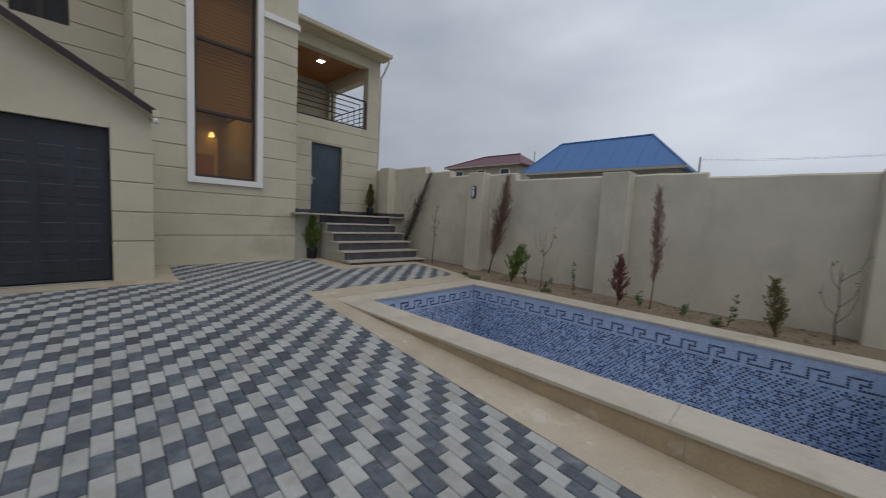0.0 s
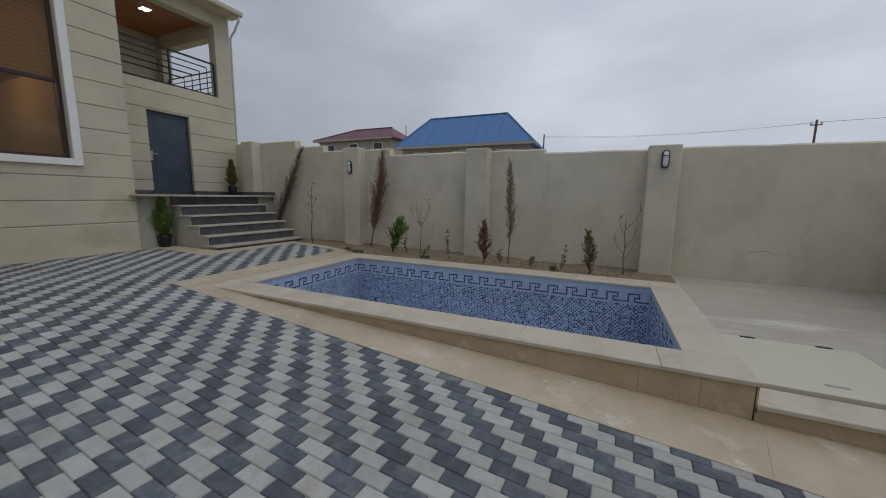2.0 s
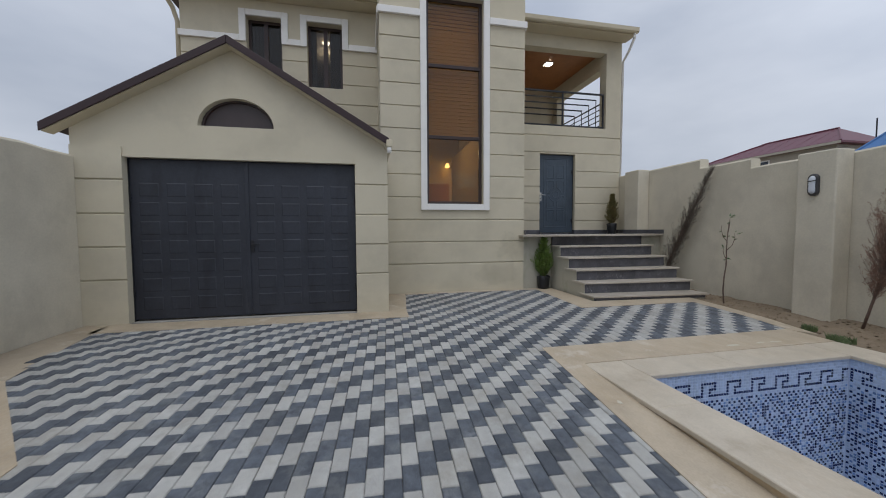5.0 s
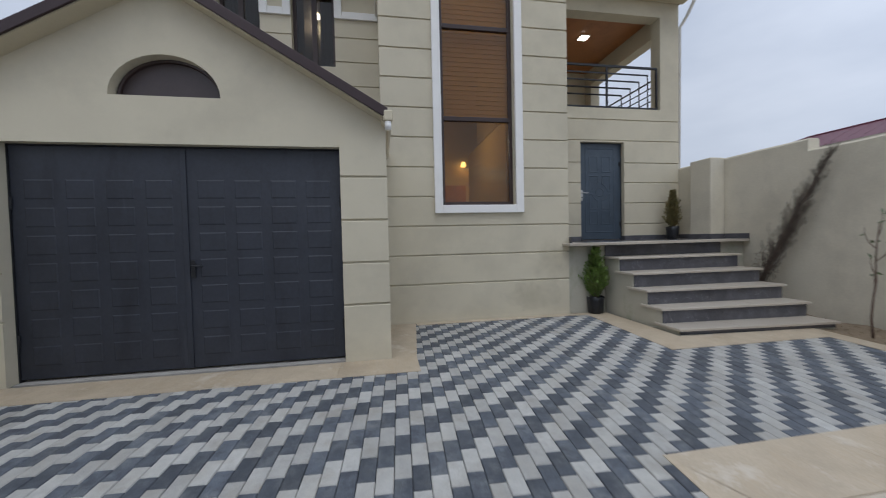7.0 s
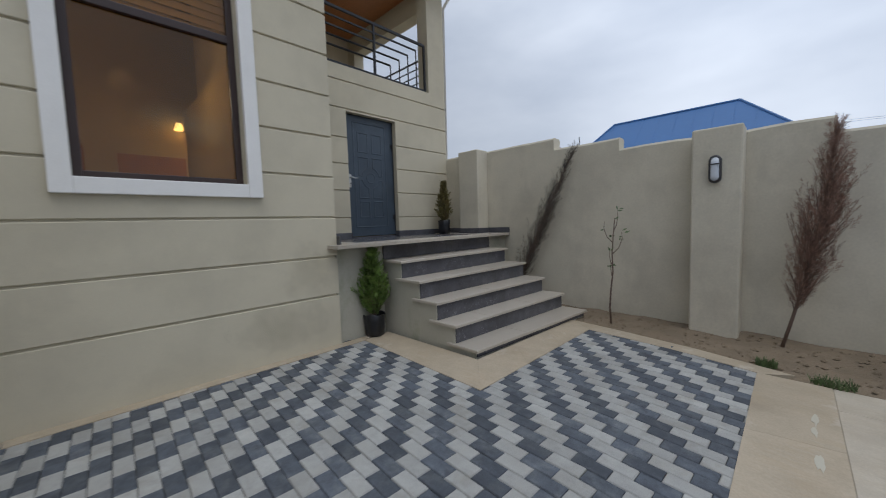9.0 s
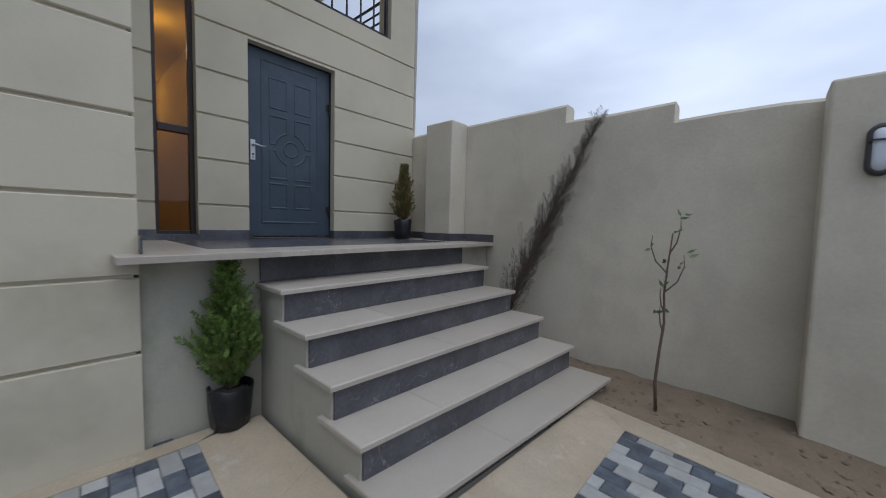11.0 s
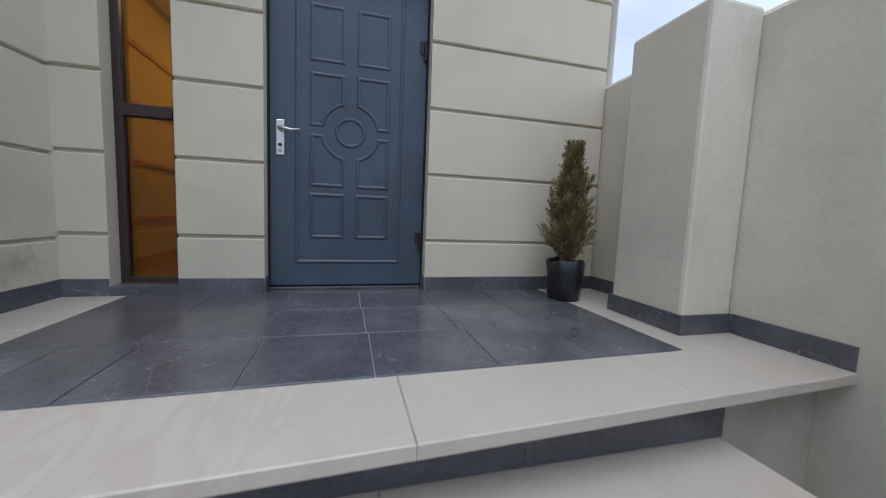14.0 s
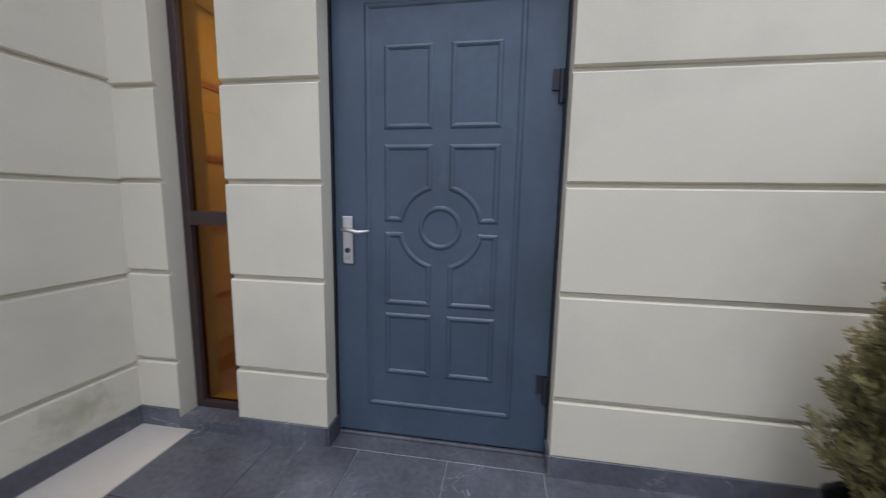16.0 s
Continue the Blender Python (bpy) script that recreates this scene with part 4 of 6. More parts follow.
def askew(v, lean):
    """The flight fans out a little: its foot lies more askew to the house than its head."""
    v.co.x += lean * (v.co.y - 7.8)


LEAN = [0.075, 0.055, 0.035, 0.012, 0.0]

for i in range(5):
    zt, x1 = tops_z[i], nose[i]
    x0 = nose[i + 1] if i < 4 else PX - 0.06
    cuts = [[6.35], [6.05, 6.95], [6.5], [6.15, 7.0], [6.55]][i]
    step = row_of_slabs("tread", stairs, x0 - 0.10, x1, SY0 - 0.03, SY1 + 0.03, zt - 0.032, zt, MARBLE, cuts, gap=0.0006, bevel=0.006)
    zb = tops_z[i - 1] if i else 0.0
    step += row_of_slabs("riser", stairs, x1 - 0.045, x1 - 0.03, SY0 + 0.012, SY1 - 0.012, zb + 0.001, zt - 0.033, SLATE, [6.2, 7.1] if i % 2 else [5.95, 6.8], gap=0.0006, bevel=0.001)
    for ob in step:
        for v in ob.data.vertices:
            askew(v, LEAN[i])
row_of_slabs("riser", stairs, PX - 0.100, PX - 0.085, 5.50, 7.81, 0.956, PZ - 0.041, SLATE, [6.1, 7.0], gap=0.0006, bevel=0.001)
core = Geo()
for i in range(5):
    a, b = (nose[i + 1] if i < 4 else PX - 0.055) - 0.045, nose[i] - 0.046
    la, lb = (LEAN[i + 1] if i < 4 else 0.0), LEAN[i]
    core.prism([(a + la * (SY0 - 7.8), SY0), (b + lb * (SY0 - 7.8), SY0), (b + lb * (SY1 - 7.8), SY1), (a + la * (SY1 - 7.8), SY1)], -0.1, tops_z[i] - 0.033)
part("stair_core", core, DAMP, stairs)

# ---- paving ----
STONE_T = 0.012
pave = [(-4.67, -0.56), (-5.97, -1.67), (-7.44, -2.02), (-7.44, 2.08), (-9.33, 2.22), (-9.36, 5.06), (-7.44, 4.95), (-7.42, 7.14), (-5.76, 6.90), (-5.80, 4.97), (-5.80, 3.39), (4.04, 2.73), (4.04, -0.56)]


def inside(x, y, poly):
    c = False
    for (xa, ya), (xb, yb) in zip(poly, poly[1:] + poly[:1]):
        if (ya > y) != (yb > y) and x < (xb - xa) * (y - ya) / (yb - ya) + xa:
            c = not c
    return c


apron = thing("stone_apron", (-5, 3, 0), "beige travertine paving strips round the yard", "paving", kind="structure")
top_z = lambda x, y: ground_z(x) + 0.006
low_z = lambda x, y: ground_z(x) - 0.06


def shrink(poly, d):
    cx, cy = sum(p[0] for p in poly) / len(poly), sum(p[1] for p in poly) / len(poly)
    return [(x + (d if x < cx else -d) * (abs(x - cx) > 0.02), y + (d if y < cy else -d) * (abs(y - cy) > 0.02)) for x, y in poly]


def ccw(poly):
    a = sum(xa * yb - xb * ya for (xa, ya), (xb, yb) in zip(poly, poly[1:] + poly[:1]))
    return poly if a > 0 else poly[::-1]


def strip(a, b, c, d, n, mat=STONE, hi=top_z, lo=low_z, parent=None, name="paving_slab"):
    """Slabs along the strip from edge a-d to edge b-c."""
    lerp = lambda p, q, t: (p[0] + (q[0] - p[0]) * t, p[1] + (q[1] - p[1]) * t)
    for i in range(n):
        quad = [lerp(a, b, i / n), lerp(a, b, (i + 1) / n), lerp(d, c, (i + 1) / n), lerp(d, c, i / n)]
        part(name, Geo().prism(shrink(ccw(quad), 0.0006), lo, hi), mat, parent or apron)


part("apron_bed", Geo().prism([(-7.878, -2.345), (4.04, -2.345), (4.04, 3.615), (-5.80, 3.615), (-7.878, 3.0)], lambda x, y: ground_z(x) - 0.3, lambda x, y: ground_z(x) - 0.02), STONE, apron)
strip((-7.878, -2.02), (-7.878, 2.08), (-7.44, 2.08), (-7.44, -2.02), 5)
strip((-9.45, 1.802), (-7.878, 1.802), (-7.878, 2.08), (-9.45, 2.22), 2)
strip((-9.458, 2.22), (-9.458, 5.30), (-9.33, 5.06), (-9.33, 2.22), 3)
strip((-9.33, 5.06), (-7.44, 4.95), (-7.88, 5.46), (-9.40, 5.46), 2)
strip((-7.88, 5.46), (-7.78, 7.44), (-7.42, 7.14), (-7.44, 4.95), 3)
strip((-7.78, 7.44), (-5.55, 7.06), (-5.76, 6.90), (-7.42, 7.14), 3)
strip((-5.80, 3.39), (-5.80, 6.90), (-5.33, 6.95), (-5.33, 3.60), 3)
strip((-5.80, 3.39), (4.04, 2.73), (4.04, 3.619), (-5.33, 3.619), 9)
strip((-5.97, -1.67), (-4.67, -0.56), (-4.49, -0.86), (-6.10, -2.07), 3)
strip((-4.67, -0.56), (4.04, -0.56), (4.04, -0.86), (-4.49, -0.86), 9)
strip((-7.878, -2.34), (-6.36, -2.34), (-5.97, -1.67), (-7.878, -2.02), 2)

# ---- pool ----
pool = thing("swimming_pool", (-2.2, 5.2, 0), "empty swimming pool lined with blue mosaic and travertine coping", "pool")
X0, X1, Y0, Y1 = POOL
basin = Geo()
basin.add([(X0, Y0, POOL_DEEP), (X1, Y0, POOL_DEEP), (X1, Y1, POOL_DEEP), (X0, Y1, POOL_DEEP), (X0, Y0, POOL_TOP - 0.03), (X1, Y0, POOL_TOP - 0.03), (X1, Y1, POOL_TOP - 0.03), (X0, Y1, POOL_TOP - 0.03)],
          [(0, 1, 2, 3), (0, 4, 5, 1), (1, 5, 6, 2), (2, 6, 7, 3), (3, 7, 4, 0)])
part("basin", basin, TILE_GROUT, pool)
CX0, CX1, CY0, CY1 = -5.33, 0.87, 3.60, 6.95
cop_hi, cop_lo = POOL_TOP, POOL_TOP - 0.035
row_of_slabs("coping_slab", pool, CX0, CX1, CY0, Y0 + 0.02, cop_lo, cop_hi, COPING, [-4.4, -3.3, -2.1, -0.9, 0.25], "x", bevel=0.006)
row_of_slabs("coping_slab", pool, CX0, CX1, Y1 - 0.02, CY1, cop_lo, cop_hi, COPING, [-4.4, -3.1, -1.8, -0.6, 0.45], "x", bevel=0.006)
row_of_slabs("coping_slab", pool, CX0, X0 + 0.02, Y0 + 0.021, Y1 - 0.021, cop_lo, cop_hi, COPING, [5.1], bevel=0.006)
row_of_slabs("coping_slab", pool, X1 - 0.02, CX1, Y0 + 0.021, Y1 - 0.021, cop_lo, cop_hi, COPING, [5.3], bevel=0.006)
ends = [CX0, -4.1, -3.0, -1.9, -0.8, 0.1, 0.52, 0.85]
for a, b in zip(ends, ends[1:]):
    slab("facing_slab", pool, a + 0.001, b - 0.001, CY0 + 0.02, CY0 + 0.04, -0.75, cop_lo - 0.001, HONEY, 0.001)
part("pool_shell", Geo().box(CX0 + 0.02, X0 - 0.002, CY0 + 0.042, CY1 - 0.02, -0.6, cop_lo - 0.002).box(X1 + 0.002, CX1 - 0.02, CY0 + 0.042, CY1 - 0.02, -0.6, cop_lo - 0.002)
     .box(X0 - 0.002, X1 + 0.002, CY0 + 0.042, Y0 - 0.002, -0.6, cop_lo - 0.002).box(X0 - 0.002, X1 + 0.002, Y1 + 0.002, CY1 - 0.02, -0.6, cop_lo - 0.002), GROUT, pool)

PITCH, TILE = 0.030, 0.0235
KEY = ["XXXXXX....", "X....X....", "X..XXX....", "X..X......", "X..XXXXXXX"]
KEY_TOP = 3


def mosaic(wall, length, u_to_xyz, inward):
    """Small square tiles on one pool wall: a pale band with a Greek key above a speckled field."""
    rng = random.Random(int(length * 100))
    geos = {"dark": Geo(), "mid": Geo(), "light": Geo()}
    cols, rows = int(length / PITCH), int((POOL_TOP - 0.05 - POOL_DEEP) / PITCH)
    ix, iy = inward
    for c in range(cols):
        for r in range(rows):
            if r < KEY_TOP + len(KEY) + 1:
                k = r - KEY_TOP
                dark = 0 <= k < len(KEY) and KEY[k][c % 10] == "X"
                kind = "dark" if dark else "light"
            else:
                q = rng.random()
                kind = ("dark" if q < 0.70 else "mid" if q < 0.90 else "light") if (c + r) % 2 else ("dark" if q < 0.13 else "mid" if q < 0.28 else "light")
            u, z = (c + 0.5) * PITCH + (length - cols * PITCH) / 2, POOL_TOP - 0.045 - (r + 0.5) * PITCH
            h = TILE / 2 + rng.uniform(-0.0006, 0.0006)
            d0, d1 = 0.001, 0.004
            vs = []
            for d, s in ((d0, h), (d1, h - 0.0015)):
                for du, dz in ((-s, -s), (s, -s), (s, s), (-s, s)):
                    x, y = u_to_xyz(u + du)
                    vs.append((x + ix * d, y + iy * d, z + dz))
            geos[kind].add(vs, [(4, 5, 6, 7), (0, 1, 5, 4), (1, 2, 6, 5), (2, 3, 7, 6), (3, 0, 4, 7)])
    for kind, mat in (("dark", TILE_DARK), ("mid", TILE_MID), ("light", TILE_LIGHT)):
        part("mosaic_%s" % kind, geos[kind], mat, pool, "small %s blue glass tiles" % kind, kind="stuff")


mosaic("far", X1 - X0, lambda u: (X0 + u, Y1), (0, -1))
mosaic("left", Y1 - Y0, lambda u: (X0, Y0 + u), (1, 0))
mosaic("right", Y1 - Y0, lambda u: (X1, Y1 - u), (-1, 0))

# ---- patio beyond the pool ----
patio = thing("patio", (2.4, 6, 0), "pale travertine patio with streaks of cement dust", "patio", kind="structure")
PATIO_Z = -0.19
ys = [5.08, 5.7, 6.3, 6.9, 7.5, 8.348]
for j, (a, b) in enumerate(zip(ys, ys[1:])):
    xs = [CX1 + 0.002] + [CX1 + 0.45 * ((j % 2) + 1) + 0.9 * i for i in range(4) if CX1 + 0.45 * ((j % 2) + 1) + 0.9 * i < 3.9] + [4.048]
    for p, q in zip(xs, xs[1:]):
        slab("paving_slab", patio, p + 0.0006, q - 0.0006, a + 0.0006, b - 0.0006, -0.25, PATIO_Z, PATIO, 0.001)
slab("paving_slab", patio, 2.07, 4.048, 3.93, 5.078, -0.25, PATIO_Z, PATIO, 0.001)
part("patio_base", Geo().box(CX1 + 0.002, 4.048, 3.64, 8.345, -0.7, -0.252), GROUT, patio)
slab("facing_slab", patio, CX1 - 0.012, CX1, CY0 + 0.02, CY1 - 0.02, -0.3, cop_lo - 0.001, HONEY, 0.001)
row_of_slabs("ledge_slab", patio, CX1 - 0.01, 4.048, 3.585, 3.905, -0.25, -0.215, COPING, [1.95, 3.0], "x", bevel=0.006)
ends = [CX1 - 0.01, 1.75, 2.8, 4.048]
for a, b in zip(ends, ends[1:]):
    slab("facing_slab", patio, a + 0.0006, b - 0.0006, 3.62, 3.638, -0.75, -0.251, HONEY, 0.001)
hatch = thing("hatch_cover", (1.5, 4.5, -0.19), "flat cream metal hatch cover beside the pool", "hatch")
part("cover_sheet", Geo().box(CX1 + 0.02, 2.06, 3.925, 5.07, -0.25, -0.184), HATCH, hatch, bevel=0.004)
part("handle_slot", Geo().box(1.42, 1.57, 4.08, 4.115, -0.1838, -0.180), GROUT, hatch)
for hx in (1.15, 1.75):
    part("hinge", Geo().box(hx, hx + 0.12, 5.045, 5.075, -0.1838, -0.176), BLACK_METAL, hatch)

# ---- planting bed ----
bed = Geo()
rng = random.Random(5)
NX, NY = 60, 9
soil_z = lambda x: -0.01 - 0.0135 * (x + 9)


def bed_edge(x):
    return 7.45 if x < -7.78 else (7.44 - (x + 7.78) * 0.17 if x < -5.5 else 6.96)


verts = []
for i in range(NX + 1):
    x = -9.40 + (0.40 + 9.40) * i / NX
    for j in range(NY + 1):
        y0 = bed_edge(x)
        y = y0 + (8.345 - y0) * j / NY
        z = soil_z(x) + 0.035 * noise.noise((x * 2.1, y * 2.1, 0)) + 0.02 * noise.noise((x * 7, y * 7, 3)) - (0.02 if j == 0 else 0)
        verts.append((x, y, z))
bed.add(verts, [(i * (NY + 1) + j, (i + 1) * (NY + 1) + j, (i + 1) * (NY + 1) + j + 1, i * (NY + 1) + j + 1) for i in range(NX) for j in range(NY)])
tagged(part("planting_bed", bed, SOIL, smooth=True), "dry sandy soil bed along the wall", "soil", kind="structure")
bed2 = Geo().add([(0.40, 6.96, soil_z(0.4) - 0.01), (0.93, 6.96, soil_z(0.4) - 0.01), (0.93, 8.02, soil_z(0.4)), (0.40, 8.02, soil_z(0.4))], [(0, 1, 2, 3)])
tagged(part("planting_bed", bed2, SOIL), "dry sandy soil bed along the wall", "soil", kind="structure")

# raised planter with a marble rim along the south wall
planter = thing("planter", (-3, -1.5, 0), "low planter with cream marble rim and dark soil", "planter")
pz = lambda x, y: 0.07
pl = lambda x, y: -0.75
strip((-6.08, -2.085), (-4.50, -0.86), (-4.60, -1.15), (-5.84, -2.085), 2, MARBLE, pz, lambda x, y: 0.03, planter, "rim_slab")
strip((-4.50, -0.86), (4.04, -0.86), (4.04, -1.15), (-4.60, -1.15), 8, MARBLE, pz, lambda x, y: 0.03, planter, "rim_slab")
strip((-6.07, -2.10), (-4.51, -0.88), (-4.58, -1.09), (-5.90, -2.10), 2, HONEY, lambda x, y: 0.029, pl, planter, "facing_slab")
strip((-4.51, -0.88), (4.03, -0.88), (4.03, -1.09), (-4.58, -1.09), 8, HONEY, lambda x, y: 0.029, pl, planter, "facing_slab")
part("soil", Geo().prism(ccw([(-5.85, -2.34), (4.03, -2.34), (4.03, -1.09), (-4.58, -1.09), (-5.83, -2.07)]), -0.7, 0.01), DARK_SOIL, planter)

# splashes of dried cement on the stone
splash = Geo()
srng = random.Random(31)
for sx, sy, sr in ((-2.15, 3.16, 0.05), (0.62, 3.02, 0.045), (-0.1, 3.05, 0.035), (-1.3, 3.3, 0.03), (-3.4, 3.4, 0.04), (-4.6, 3.45, 0.03), (0.2, 3.35, 0.02), (-2.9, 3.35, 0.02), (-0.6, 3.4, 0.025)):
    k = 11
    ring = [(sx + sr * srng.uniform(0.5, 1.3) * math.cos(2 * math.pi * i / k), sy + 0.6 * sr * srng.uniform(0.5, 1.3) * math.sin(2 * math.pi * i / k)) for i in range(k)]
    splash.prism(ring, lambda x, y: ground_z(x) + 0.004, lambda x, y: ground_z(x) + 0.008)
for sx, sy, sr in ((-5.45, 6.2, 0.05), (-5.46, 6.0, 0.04), (-5.45, 5.6, 0.05)):
    k = 11
    ring = [(sx + 0.4 * sr * srng.uniform(0.5, 1.3) * math.cos(2 * math.pi * i / k), sy + 2 * sr * srng.uniform(0.5, 1.3) * math.sin(2 * math.pi * i / k)) for i in range(k)]
    splash.prism(ring, lambda x, y: ground_z(x) + 0.004, lambda x, y: ground_z(x) + 0.008)
tagged(part("cement_splashes", splash, HATCH), "dried white cement splashes on the stone", "stain", kind="stuff")
# a crack in the wall render
crack = Geo()
cp = [(2.10, 0.325), (2.2, 0.345), (2.30, 0.372), (2.36, 0.365), (2.42, 0.335), (2.55, 0.33), (2.66, 0.312), (2.78, 0.315), (2.9, 0.29)]
for (xa, za), (xb, zb) in zip(cp, cp[1:]):
    wd = 0.010 if xa < 2.4 else 0.004
    crack.add([(xa, WY - 0.0015, za), (xb, WY - 0.0015, zb), (xb, WY - 0.0015, zb + wd), (xa, WY - 0.0015, za + wd)], [(0, 1, 2, 3)])
tagged(part("wall_crack", crack, GROOVE), "dark crack in the wall render", "crack", kind="stuff")

# ---- front door ----
fdoor = thing("front_door", (FX - 0.12, 6.47, PZ), "slate-blue embossed metal front door, shut", "door")
FDX = FX - 0.105
DY0, DY1, DZ0, DZ1 = DOOR[0] + 0.012, DOOR[1] - 0.012, PZ + 0.03, DOOR[3] - 0.012
leaf = part("leaf", Geo().box(FDX - 0.05, FDX, DY0, DY1, DZ0, DZ1), DOOR_PAINT, fdoor, bevel=0.004)
part("threshold", Geo().box(FDX - 0.06, FDX + 0.004, DOOR[0] + 0.013, DOOR[1] - 0.013, PZ + 0.002, PZ + 0.018), SLATE, fdoor, bevel=0.004)
part("door_frame", Geo().box(FDX - 0.06, FDX + 0.01, DOOR[0] + 0.001, DOOR[0] + 0.010, PZ + 0.02, DOOR[3]).box(FDX - 0.06, FDX + 0.01, DOOR[1] - 0.010, DOOR[1] - 0.001, PZ + 0.02, DOOR[3]).box(FDX - 0.06, FDX + 0.01, DOOR[0] + 0.010, DOOR[1] - 0.010, DOOR[3] - 0.010, DOOR[3] - 0.001), BLACK_METAL, fdoor)


def ridge(path, closed=True, w=0.013, h=0.007):
    """A rounded moulding pressed out of the sheet along a path of (y, z)."""
    g = Geo()
    pts = [Vector((0, y, z)) for y, z in path]
    n = len(pts)
    rings = []
    for i, p in enumerate(pts):
        a = pts[i - 1] if closed or i else p
        b = pts[(i + 1) % n] if closed or i < n - 1 else p
        d1 = (p - a).normalized() if p != a else (b - p).normalized()
        d2 = (b - p).normalized() if b != p else d1
        d = (d1 + d2).normalized()
        side = Vector((0, -d.z, d.y))
        k = 1 / max(0.5, side.dot(Vector((0, -d1.z, d1.y))))
        rings.append([(FDX + x, p.y + side.y * s * k, p.z + side.z * s * k) for x, s in ((0.0003, -w), (h * 0.75, -w * 0.5), (h, 0), (h * 0.75, w * 0.5), (0.0003, w))])
    vs = [q for r in rings for q in r]
    m = 5
    fs = [(i * m + j, (i + 1) % n * m + j, (i + 1) % n * m + j + 1, i * m + j + 1) for i in range(n if closed else n - 1) for j in range(m - 1)]
    return g.add(vs, fs)


CY, CZ = 6.462, 2.255


def rect(y0, y1, z0, z1):
    return [(y0, z0), (y1, z0), (y1, z1), (y0, z1)]


part("border_moulding", ridge(rect(CY - 0.335, CY + 0.335, 1.385, 3.20)), DOOR_PAINT, fdoor)
for s in (-1, 1):
    ya, yb = sorted((CY + s * 0.05, CY + s * 0.245))
    part("panel_moulding", ridge(rect(ya, yb, CZ + 0.445, CZ + 0.775)), DOOR_PAINT, fdoor)
    part("panel_moulding", ridge(rect(ya, yb, CZ - 0.70, CZ - 0.42)), DOOR_PAINT, fdoor)
    for q in (-1, 1):
        arcp = [(CY + s * 0.185 * math.sin(a), CZ + q * 0.185 * math.cos(a)) for a in [math.asin(0.05 / 0.185) + (math.pi / 2 - 0.19 - math.asin(0.05 / 0.185)) * i / 7 for i in range(8)]]
        path = [(CY + s * 0.05, CZ + q * 0.355)] + arcp + [(CY + s * 0.245, CZ + q * 0.036), (CY + s * 0.245, CZ + q * 0.355)]
        part("panel_moulding", ridge(path), DOOR_PAINT, fdoor)
part("ring_moulding", ridge([(CY + 0.088 * math.cos(2 * math.pi * i / 28), CZ + 0.088 * math.sin(2 * math.pi * i / 28)) for i in range(28)]), DOOR_PAINT, fdoor)
HY, HZ = DY0 + 0.065, 2.20
plate = part("handle_plate", Geo().box(FDX + 0.001, FDX + 0.012, HY - 0.026, HY + 0.026, HZ - 0.125, HZ + 0.10), CHROME, fdoor, "brushed steel lock plate", bevel=0.006)
part("lever", Geo().tube([(FDX + 0.01, HY, HZ + 0.04), (FDX + 0.055, HY, HZ + 0.04), (FDX + 0.062, HY + 0.02, HZ + 0.042), (FDX + 0.062, HY + 0.07, HZ + 0.03), (FDX + 0.060, HY + 0.125, HZ + 0.038)], [0.012, 0.011, 0.011, 0.010, 0.007], 8), CHROME, plate, smooth=True)
part("keyhole", Geo().tube([(FDX + 0.012, HY, HZ - 0.06), (FDX + 0.020, HY, HZ - 0.06)], 0.012, 10), BLACK_METAL, plate)
part("keyhole", Geo().box(FDX + 0.012, FDX + 0.016, HY - 0.010, HY + 0.010, HZ - 0.105, HZ - 0.085), GROUT, plate)
for hz in (1.47, 2.78):
    part("hinge", Geo().tube([(FDX + 0.014, DY1 - 0.012, hz), (FDX + 0.014, DY1 - 0.012, hz + 0.13)], 0.013, 8).box(FDX + 0.002, FDX + 0.012, DY1 - 0.05, DY1 - 0.012, hz + 0.05, hz + 0.13), BLACK_METAL, fdoor)

# ---- balcony railing ----
rail = thing("balcony_railing", (FX - 0.06, 6.3, 4.05), "black metal balcony railing of nested square bars", "railing")
RXP = FX - 0.06
B0, B1 = BALC[0] + 0.02, BALC[1] - 0.05
HT = 4.97
part("post", Geo().bar([(RXP, B1, 4.052), (RXP, B1, HT)], 0.036), BLACK_METAL, rail)
part("post", Geo().bar([(RXP, 6.62, 4.052), (RXP, 6.62, HT)], 0.036), BLACK_METAL, rail)
part("post", Geo().bar([(RXP, B0, 4.052), (RXP, B0, HT)], 0.036), BLACK_METAL, rail)
part("bottom_rail", Geo().bar([(RXP, B0, 4.09), (RXP, B1, 4.09)], 0.032), BLACK_METAL, rail)
part("handrail", Geo().bar([(RXP, B0, HT), (RXP, B1, HT)], 0.04), BLACK_METAL, rail)
for i in range(1, 5):
    z, yr = HT - 0.155 * i, B1 - 0.215 * i
    left = [(RXP, B0 + 0.02, z)] if i < 3 else [(RXP, B0 + 0.30 * (i - 2) + 0.08, 4.09), (RXP, B0 + 0.30 * (i - 2) + 0.08, z)]
    part("bar", Geo().bar(left + [(RXP, yr, z), (RXP, yr, 4.09)], 0.026), BLACK_METAL, rail)
srail = thing("balcony_railing", (-12.7, HY1 - 0.14, 4.05), "black metal balcony railing of nested square bars", "railing")
SYP = HY1 - 0.14
S0, S1 = END_HOLE[0] + 0.03, END_HOLE[1] - 0.03
part("post", Geo().bar([(S0, SYP, 4.052), (S0, SYP, HT)], 0.028), BLACK_METAL, srail)
part("post", Geo().bar([(S1, SYP, 4.052), (S1, SYP, HT)], 0.028), BLACK_METAL, srail)
part("handrail", Geo().bar([(S0, SYP, HT), (S1, SYP, HT)], 0.03), BLACK_METAL, srail)
part("bottom_rail", Geo().bar([(S0, SYP, 4.09), (S1, SYP, 4.09)], 0.024), BLACK_METAL, srail)
